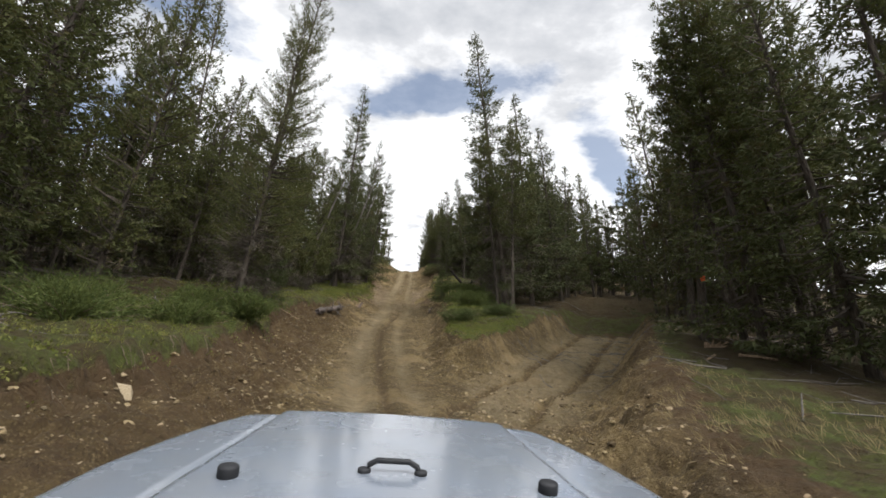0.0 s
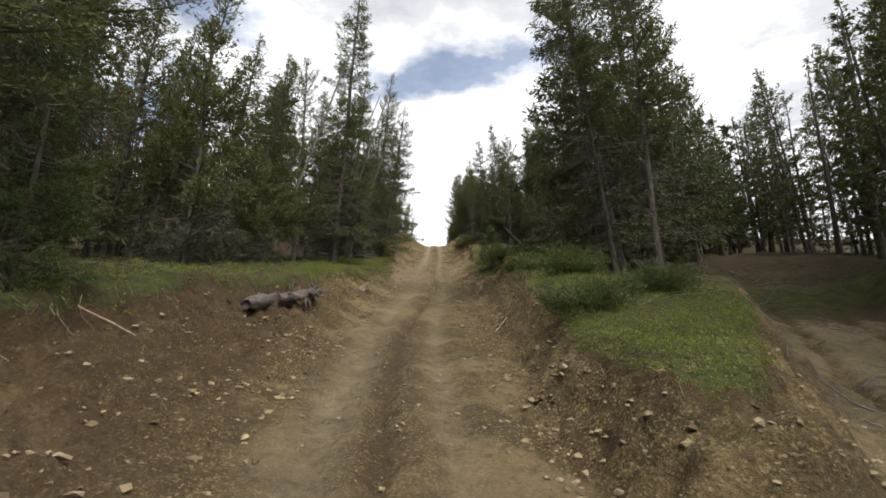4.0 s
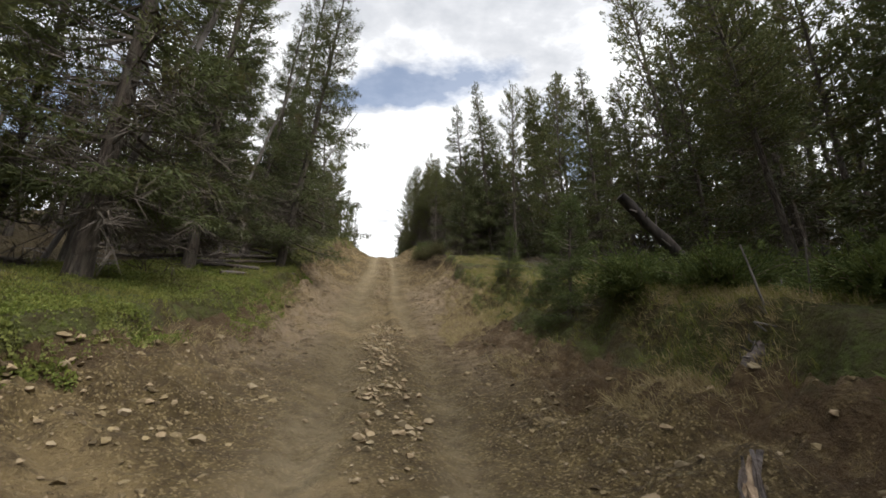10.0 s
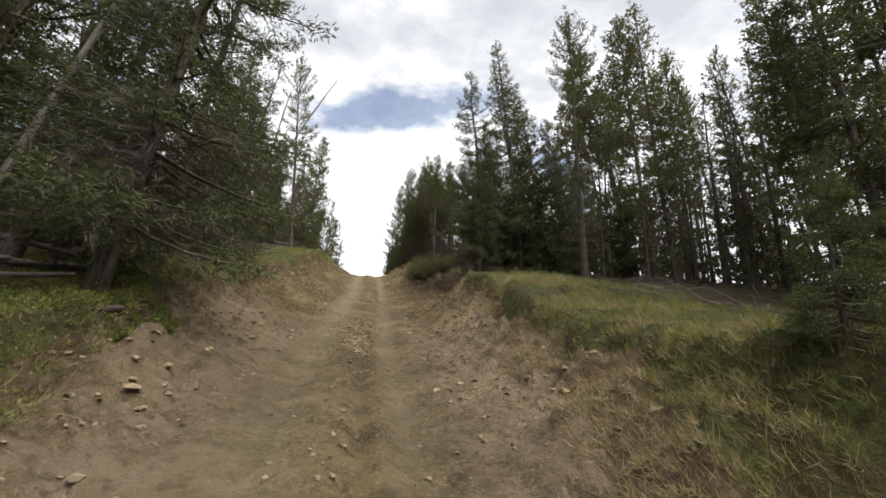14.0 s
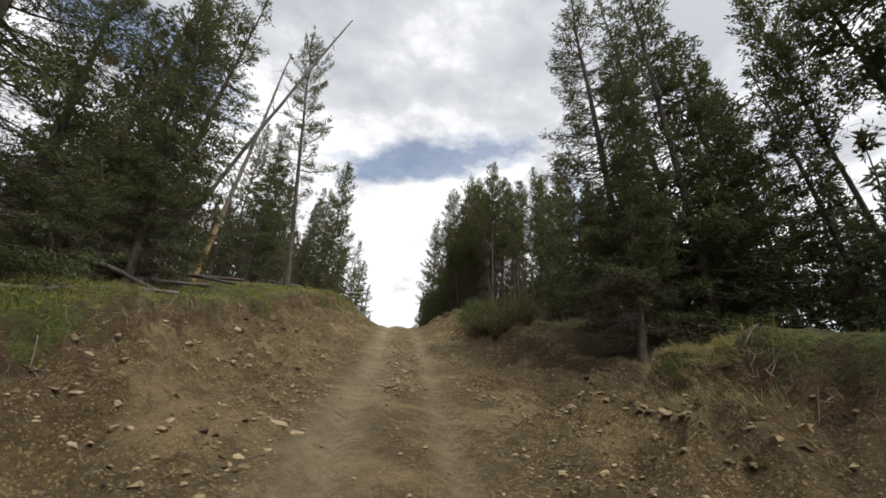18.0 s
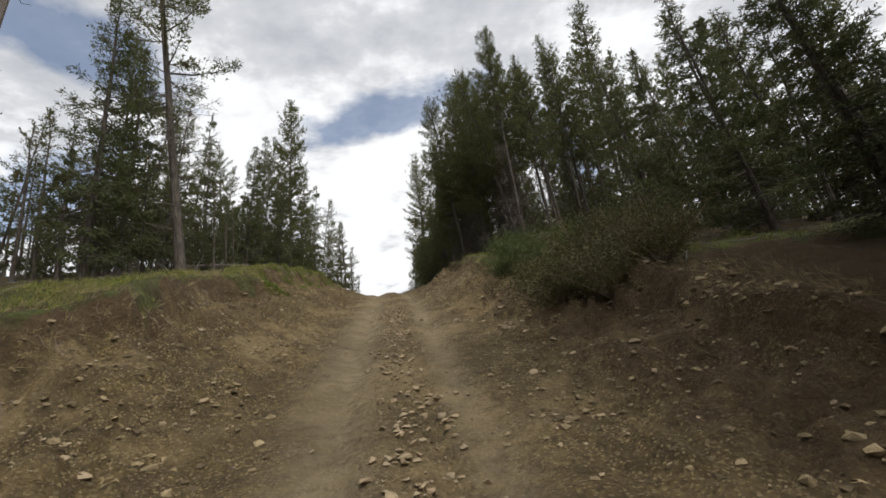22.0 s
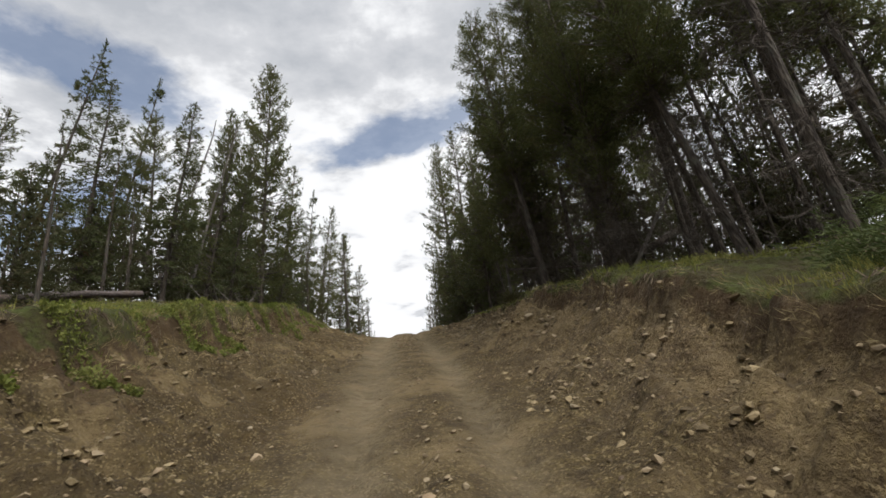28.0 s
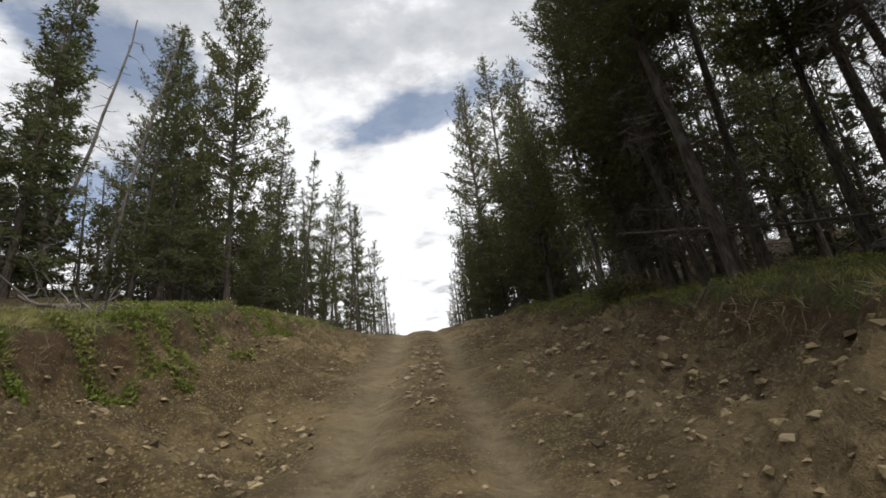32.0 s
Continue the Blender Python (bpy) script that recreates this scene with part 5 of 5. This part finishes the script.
# ---- ground cover: grass, leaf mats, stones, roots, litter ----
cov = np.random.default_rng(21)


def scatter(n, u0, u1, y0, y1):
    u, y = cov.uniform(u0, u1, n), cov.uniform(y0, y1, n)
    x = u + road_x(y)
    z, turf, track, heap = ground_parts(x, y)
    return x, y, z, turf, u, track, heap


def tufts(n, u0, u1, y0, y1, length, width, count, spread, droop, least=0.5, most=9.0, lump=0.0):
    x, y, z, turf, u, _, _ = scatter(n, u0, u1, y0, y1)
    keep = (turf > least) & (turf < most) & (bumps(x * 0.7, y * 0.7, 31) > lump - cov.uniform(0, 0.6, n))
    at = np.column_stack([x, y, z])[keep]
    way = unit(np.column_stack([np.where(u[keep] < 0, droop, -droop), np.zeros(len(at)), np.ones(len(at))]))
    return blades(cov, at, way, count, length, width, spread)


def stuff(name, pieces, mat, label, category):
    V, F, n = [], [], 0
    for v, f in pieces:
        V.append(v)
        F.append(f + n)
        n += len(v)
    ob = new(name, mesh_from(name, np.concatenate(V), np.concatenate(F), False))
    ob.data.materials.append(mat)
    return tagged(ob, label, category, kind="stuff")


stuff("grass", [tufts(3000, -7.5, -1.8, 31, 50, 0.10, 0.008, 10, 0.6, 0.2, 0.4), tufts(14000, -7, -3, 28, 112, 0.13, 0.009, 10, 0.45, 0.1), tufts(12000, 3, 7, 36, 112, 0.13, 0.009, 10, 0.45, 0.1), tufts(3000, -8, -3, 2, 30, 0.1, 0.009, 8, 0.6, 0.1, 0.5, 9, 0.25), tufts(3000, 2, 7, 14, 34, 0.1, 0.009, 8, 0.6, 0.1, 0.5, 9, 0.25), tufts(7000, 1.5, 5.5, 36, 62, 0.15, 0.009, 9, 0.5, 0.4)], M_grass, "green grass tufts along the lips of the banks", "grass")
stuff("dry_grass", [tufts(20000, 1.5, 5.5, 36, 63, 0.16, 0.007, 8, 0.6, 0.9, 0.15, 9.0, 0.15), tufts(3500, -6, -2, 28, 50, 0.2, 0.007, 8, 0.5, 0.8, 0.2, 0.9), tufts(9000, -5.5, -2.6, 50, 110, 0.17, 0.006, 9, 0.45, 1.6, 0.3, 0.85), tufts(9000, 2.2, 5.2, 50, 110, 0.18, 0.006, 9, 0.45, 1.6, 0.3, 0.85), tufts(3000, 2, 9, 4, 36, 0.2, 0.007, 8, 0.5, 0.9, 0.15, 0.9)], M_straw, "dry straw-coloured grass hanging over the soil banks", "grass")


def mats(n, u0, u1, y0, y1, per, size, lump, least=0.35):
    x, y, z, turf, u, _, _ = scatter(n, u0, u1, y0, y1)
    keep = (turf > least) & (bumps(x * 0.45, y * 0.45, 37) > lump)
    at = np.repeat(np.column_stack([x, y, z + 0.02])[keep], per, 0)
    at = at + cov.normal(0, 0.09, at.shape) * [1, 1, 0.35] + [0, 0, 0.03]
    at[:, 2] = np.maximum(at[:, 2], ground_z(at[:, 0], at[:, 1]) + 0.005)
    return leaf_quads(cov, at, size)


def tongue(y, down, wide, per):
    """Small leaves in a tongue that hangs from the sod down the left bank, narrowing to its end."""
    us = np.linspace(-6, -1.5, 90)
    grown = ground_parts(us + road_x(us * 0 + y), us * 0 + y)[1] > 0.5
    top = us[grown].max() if grown.any() else -4.0
    t = cov.random(per) ** 1.2
    yy = y + 0.35 * down * t + cov.normal(0, 1, per) * wide * (1 - 0.75 * t)
    xx = top - 0.25 + (down + 0.25) * t + road_x(yy)
    return leaf_quads(cov, np.column_stack([xx, yy, ground_z(xx, yy) + cov.uniform(0.02, 0.11, per)]), 0.055)


hang = [tongue(y, cov.uniform(0.3, 0.8), cov.uniform(0.07, 0.16), 800) for y in np.concatenate([cov.uniform(84, 101, 22), cov.uniform(34, 52, 8)])]
stuff("moss_mat", hang + [tongue(81.8, 1.0, 0.3, 3200), tongue(83.4, 0.6, 0.15, 1300), tongue(94.2, 0.9, 0.11, 1300), tongue(93.3, 0.7, 0.08, 800), tongue(96.1, 1.0, 0.1, 1300), mats(7500, -7.5, -2.4, 31, 50, 18, 0.042, -0.5, 0.3), mats(4200, 2, 7, 14, 29, 20, 0.036, -0.6), mats(3000, -6, -3.4, 50, 108, 12, 0.045, -0.1, 0.4)], M_moss, "bright yellow-green mat of small leaves along the lip of the bank", "shrub")
stuff("leaf_mat", [mats(1800, -10, -3, 2, 30, 16, 0.055, -0.3), mats(1800, -8, -3.4, 50, 108, 12, 0.05, -0.1, 0.3), mats(2600, 2.5, 8, 62, 108, 14, 0.05, 0.0, 0.5)], M_mat, "low mat of small green leaves spilling over the bank", "shrub")


# stones: a few lumpy shapes, scattered in one joined mass
def lump(seed, corners=11):
    """A broken stone: the hull of a few random corners."""
    r = np.random.default_rng(seed)
    bm = bmesh.new()
    for p in unit(r.normal(0, 1, (corners, 3))) * r.uniform(0.75, 1.0, (corners, 1)):
        bm.verts.new(p)
    hull = bmesh.ops.convex_hull(bm, input=bm.verts[:])
    bmesh.ops.delete(bm, geom=[g for g in set(hull["geom_interior"]) | set(hull["geom_unused"]) if isinstance(g, bmesh.types.BMVert)], context="VERTS")
    bmesh.ops.triangulate(bm, faces=bm.faces[:])
    bm.verts.index_update()
    v = np.array([p.co[:] for p in bm.verts])
    f = np.array([[p.index for p in q.verts] for q in bm.faces])
    bm.free()
    return v * r.uniform(0.65, 1.2, 3) * [1, 1, 0.6], f


SHAPES = [lump(400 + s) for s in range(12)]


def strew(x, y, z, size, sink=0.35):
    out = []
    n = len(x)
    which = cov.integers(0, len(SHAPES), n)
    for k, (v, f) in enumerate(SHAPES):
        m = which == k
        c = int(m.sum())
        if not c:
            continue
        a = cov.uniform(0, 6.28, c)
        s = size[m][:, None, None]
        rx, ry = v[:, 0], v[:, 1]
        P = np.stack([np.cos(a)[:, None] * rx - np.sin(a)[:, None] * ry, np.sin(a)[:, None] * rx + np.cos(a)[:, None] * ry, np.broadcast_to(v[:, 2], (c, len(v)))], -1) * s
        P = P + np.column_stack([x[m], y[m], z[m] + size[m] * sink])[:, None]
        F = f[None] + (np.arange(c) * len(v))[:, None, None]
        out.append((P.reshape(-1, 3), F.reshape(-1, 3)))
    return out


bits = []
x, y, z, turf, u, track, heap = scatter(42000, -5.2, 4.8, 0, 106)
edge = np.clip(np.abs(u) / 2.2, 0, 1)
keep = (turf < 0.35) & (cov.uniform(0, 1, len(x)) < np.clip(0.2 + 0.25 * (np.abs(u) > 1.7) + 0.5 * smooth(-0.1, 0.6, bumps(x * 0.5, y * 0.5, 41)) + 0.25 * heap * smooth(36, 44, y), 0, 1) * (1 - 0.75 * np.abs(track)))
size = 0.01 + 0.044 * cov.random(len(x)) ** 3 + 0.008 * heap * (y > 36) * cov.random(len(x))
bits += strew(x[keep], y[keep], z[keep], size[keep])
x, y, z, turf, u, track, heap = scatter(22000, -1.2, 1.2, 34, 106)
keep = (cov.uniform(0, 1, len(x)) < 0.9 * np.exp(-((u - 0.05) / 0.36) ** 2) * smooth(-0.35, 0.25, bumps(y * 0.25, 0 * y, 43)))
bits += strew(x[keep], y[keep], z[keep], (0.014 + 0.08 * cov.random(len(x)) ** 3)[keep], 0.3)
x, y, z, turf, u, track, heap = scatter(9000, 3, 13, 5, 34)
keep = (turf < 0.3) & (cov.uniform(0, 1, len(x)) < 0.55)
bits += strew(x[keep], y[keep], z[keep], (0.01 + 0.04 * cov.random(len(x)) ** 3)[keep])
x, y, z, turf, u, track, heap = scatter(80000, -4.8, 4.8, 4, 106)
keep = (turf < 0.4) & (np.abs(u) > 1.7) & (cov.uniform(0, 1, len(x)) < smooth(-0.1, 0.7, bumps(x * 0.6, y * 0.6, 51)) * (0.3 + 0.4 * (u > 0) * (y > 74) + 0.3 * (u < 0) * (y > 50) * (y < 66)))
bits += strew(x[keep], y[keep], z[keep], (0.012 + 0.1 * cov.random(len(x)) ** 6)[keep], 0.2)
stuff("gravel", bits, M_stone, "angular tan and grey stones scattered over the dirt", "gravel")

# crumbled soil clods on the bank faces
x, y, z, turf, u, track, heap = scatter(80000, -5.4, 5.0, 0, 106)
keep = (turf < 0.6) & (np.abs(u) > 1.4) & (cov.uniform(0, 1, len(x)) < 0.12 + 0.75 * smooth(-0.2, 0.5, bumps(x * 0.9, y * 0.9, 47)))
stuff("soil_clods", strew(x[keep], y[keep], z[keep], (0.014 + 0.085 * cov.random(len(x)) ** 3.4)[keep], 0.0), M_clod, "crumbled brown soil clods on the cut banks", "soil")

# larger loose stones, each by itself
big = []
for s in range(6):
    v, f = lump(430 + s, 18)
    me = mesh_from("rock", v, f, False)
    me.materials.append(M_stone)
    big.append(me)
rk = random.Random(8)


def rock(x, y, size, label="angular tan stone lying on the dirt"):
    ob = new("rock", big[rk.randrange(6)])
    z = float(ground_z(x, y))
    ob.matrix_basis = Matrix.Translation((x, y, z + size * 0.1)) @ Matrix.Rotation(rk.uniform(0, 6.28), 4, "Z") @ Matrix.Rotation(rk.gauss(0, 0.5), 4, "X") @ Matrix.Diagonal((size * rk.uniform(0.8, 1.4), size * rk.uniform(0.7, 1.1), size * rk.uniform(0.9, 1.5), 1))
    tagged(ob, label, "rock", "loose rocks")


rock(1.6, 22.7, 0.34, "pale flat boulder in the turf of the island")
rock(-4.5, 6.4, 0.3, "flat grey rock at the foot of the bank")
rock(-3.5, 78.9, 0.15)
rock(-3.1, 79.6, 0.1)
rock(-8.8, 81.9, 0.16)
for rx, ry, rs in ((-3.5, 89.9, 0.1), (-3.35, 90.1, 0.11), (-3.6, 90.3, 0.12), (-3.2, 90.0, 0.08), (-3.9, 90.2, 0.09), (-3.4, 89.5, 0.09), (-3.0, 90.6, 0.08), (-4.2, 90.9, 0.09)):
    rock(rx, ry, rs, "pale angular stone lying on the soil bank")
rock(-1.9, 17.1, 0.13, "flat stone lying between the wheel ruts")
n = 0
while n < 110:
    y = rk.uniform(4, 104)
    u = rk.choice((-1, 1)) * rk.uniform(1.3, 4.4)
    x = u + float(road_x(y))
    if float(ground_parts(np.array(x), np.array(y))[1]) > 0.3:
        continue
    rock(x, y, 0.04 + 0.085 * rk.random() ** 2.2)
    n += 1

# roots hanging from the sod lips, and sticks on the forest floor
def strings(n, y0, y1, side, lip, length):
    y = cov.uniform(y0, y1, n)
    u = side * (lip(y) - cov.uniform(0.0, 0.35, n))
    x = u + road_x(y)
    z = ground_z(x, y) + 0.03
    t = np.linspace(0, 1, 5)
    L = cov.uniform(0.3, 1.0, n) * length
    path = np.stack([x[:, None] - side * (L * cov.uniform(0.15, 0.7, n))[:, None] * t, y[:, None] + (L * cov.normal(0, 0.35, n))[:, None] * t, np.zeros((n, 5))], -1)
    path += cov.normal(0, 0.03, path.shape)
    path[..., 2] = np.maximum(ground_z(path[..., 0], path[..., 1]) + 0.02, z[:, None] - L[:, None] * t * 1.1)
    return tubes(path, (cov.uniform(0.003, 0.009, n))[:, None] * (1 - 0.6 * t), 3)


def cut(q):
    return q[0], np.concatenate([q[1][:, :3], q[1][:, [0, 2, 3]]])


stuff("hanging_roots", [cut(strings(420, 48, 102, -1, left_lip, 0.45)), cut(strings(520, 50, 100, 1, right_lip, 0.5)), cut(strings(70, 5, 30, -1, left_lip, 0.6))], M_root, "thin brown roots hanging from the undercut sod", "roots")
n = 1200
u = cov.choice([-1, 1], n) * cov.uniform(5.5, 15, n)
y = cov.uniform(3, 110, n)
x = u + road_x(y)
t = np.linspace(-0.5, 0.5, 4)
a, L = cov.uniform(0, 3.14, n), cov.uniform(0.4, 2.2, n)
path = np.stack([x[:, None] + (np.cos(a) * L)[:, None] * t, y[:, None] + (np.sin(a) * L)[:, None] * t, np.zeros((n, 4))], -1)
path[..., 2] = ground_z(path[..., 0], path[..., 1]) + 0.03 + cov.uniform(0, 0.1, n)[:, None] * (t + 0.5)
stuff("stick_litter", [cut(tubes(path, cov.uniform(0.006, 0.02, n)[:, None] * (1 - 0.4 * (t + 0.5)), 4))], M_dead, "dead grey sticks littering the forest floor", "litter")

# ---- the parked off-road car at the start ----
CAR = pose(0.061, -0.642, -0.050, 9.550, 0, 4.651)


def shell(name, mat, parent, rings, label="", round_by=0.02, thick=0.0):
    """A skin through rows of points (rows alike in length), with rounded edges and thickness."""
    bm = bmesh.new()
    rows = [[bm.verts.new(p) for p in row] for row in rings]
    for a, b in zip(rows, rows[1:]):
        for i in range(len(a) - 1):
            bm.faces.new((a[i], a[i + 1], b[i + 1], b[i]))
    bmesh.ops.recalc_face_normals(bm, faces=bm.faces)
    if thick:
        bmesh.ops.solidify(bm, geom=bm.faces[:], thickness=thick)
    me = bpy.data.meshes.new(name)
    bm.to_mesh(me)
    bm.free()
    me.polygons.foreach_set("use_smooth", [True] * len(me.polygons))
    return link(name, me, mat, parent, label)


def box(name, mat, parent, lo, hi, label="", bevel=0.02):
    bm = bmesh.new()
    bmesh.ops.create_cube(bm, size=1)
    for v in bm.verts:
        v.co = Vector([(a + b) / 2 + c * (b - a) for a, b, c in zip(lo, hi, v.co)])
    bmesh.ops.bevel(bm, geom=bm.edges[:], offset=bevel, segments=2, affect="EDGES")
    me = bpy.data.meshes.new(name)
    bm.to_mesh(me)
    bm.free()
    return link(name, me, mat, parent, label)


def barrel(name, mat, parent, at, radius, wide, axis="X", label="", inner=0.0, seg=24):
    """A disc or ring with rounded rims, lying along an axis."""
    prof = [(inner, -wide / 2), (radius * 0.9, -wide / 2), (radius, -wide * 0.34), (radius, wide * 0.34), (radius * 0.9, wide / 2), (inner, wide / 2)]
    rows = []
    for i in range(seg + 1):
        a = 2 * math.pi * i / seg
        row = []
        for r, w in prof:
            p = Vector((w, r * math.cos(a), r * math.sin(a)))
            if axis == "Z":
                p = Vector((p.y, p.z, p.x))
            if axis == "Y":
                p = Vector((p.y, p.x, p.z))
            row.append(p + Vector(at))
        rows.append(row)
    return shell(name, mat, parent, rows, label)


car = new("off_road_car")
car.matrix_basis = CAR
HOOD = 1.315
hood_half = curve([(0.7, 1.07), (1.32, 1.06), (1.7, 1.02), (1.95, 0.95), (2.15, 0.87), (2.3, 0.79), (2.42, 0.69), (2.5, 0.6)])
hood_crease = curve([(0.7, 0.72), (1.32, 0.63), (2.3, 0.5), (2.5, 0.47)])


def hood_at(s, y):
    """Hood skin: s across (-1 to 1), y forward of the driver."""
    half = float(hood_half(y))
    x = s * half
    inner = abs(x) - float(hood_crease(y))
    panel = 0.018 * float(smooth(0.025, 0.0, inner)) - 0.012 * math.exp(-((inner - 0.022) / 0.014) ** 2)
    edge = max(0.0, abs(x) - half + 0.13) / 0.13
    nose = max(0.0, y - 2.3) / 0.2
    return (x, y, HOOD + 0.035 * (1 - (x / 0.85) ** 2) + panel - 0.09 * edge ** 2 - 0.1 * nose ** 2)


shell("hood", M_paint, car, [[hood_at(s, y) for s in np.linspace(-1, 1, 121)] for y in np.concatenate([np.linspace(0.72, 2.2, 26), np.linspace(2.23, 2.5, 14)])], "silver-grey painted hood with dust film", thick=0.02)
for sx in (-0.475, 0.475):
    z = hood_at(sx / 1.04, 1.5)[2]
    barrel("hood_pad", M_rubber, car, (sx, 1.5, z + 0.014), 0.03, 0.036, "Z", "round black rubber windscreen rest")
hz = hood_at(0, 1.57)[2]
handle = [(-0.085, 1.57, hz - 0.005), (-0.075, 1.57, hz + 0.02), (-0.05, 1.57, hz + 0.034), (0.05, 1.57, hz + 0.034), (0.075, 1.57, hz + 0.02), (0.085, 1.57, hz - 0.005)]
hv, hq = tubes(np.array(handle)[None], np.full((1, 6), 0.009), 10)
link("grab_handle", mesh_from("grab_handle", hv, hq), M_rubber, car, "black moulded grab handle")
for sx in (-0.088, 0.088):
    barrel("handle_foot", M_rubber, car, (sx, 1.565, hz + 0.004), 0.02, 0.014, "Z")
for s in (-1, 1):
    box("fender", M_rubber, car, (s * 0.86 - 0.12, 1.15, HOOD - 0.2), (s * 0.86 + 0.12, 2.4, HOOD - 0.14), "black plastic wheel flare", 0.025)
    box("side_panel", M_paint, car, (s * 0.735 - 0.02, 0.95, HOOD - 0.62), (s * 0.735 + 0.02, 2.4, HOOD - 0.1))
    box("tub_side", M_paint, car, (s * 0.78 - 0.02, -1.3, 0.55), (s * 0.78 + 0.02, 0.93, 1.12))
    barrel("headlamp", M_lamp, car, (s * 0.48, 2.53, HOOD - 0.27), 0.09, 0.05, "Y", "round clear headlamp")
    for y in (-0.75, 1.8):
        wz = 0.39 + (0.03 if y > 0 else 0.02)
        wheel = barrel("wheel", M_steel, car, (s * 0.79, y, wz), 0.22, 0.2, "X", "dull steel wheel")
        barrel("tyre", M_rubber, wheel, (s * 0.79, y, wz), 0.44, 0.27, "X", "black knobbly tyre", inner=0.21, seg=36)
box("cowl", M_paint, car, (-0.78, 0.72, HOOD - 0.5), (0.78, 0.945, HOOD + 0.01))
box("grille", M_paint, car, (-0.66, 2.45, HOOD - 0.52), (0.66, 2.52, HOOD - 0.04), bevel=0.03)
for i in range(7):
    box("grille_slot", M_rubber, car, (-0.30 + i * 0.09, 2.515, HOOD - 0.44), (-0.26 + i * 0.09, 2.525, HOOD - 0.14), bevel=0.004)
box("bumper", M_rubber, car, (-0.8, 2.55, 0.62), (0.8, 2.72, 0.78), "black steel bumper", 0.03)
box("chassis", M_steel, car, (-0.42, -1.3, 0.42), (0.42, 2.56, 0.55))
box("floor_pan", M_rubber, car, (-0.77, -1.3, 0.55), (0.77, 0.75, 0.6))
box("tail_panel", M_paint, car, (-0.76, -1.34, 0.55), (0.76, -1.3, 1.12))
tagged(car, "silver-grey off-road car with black hood pads and grab handle", "car")
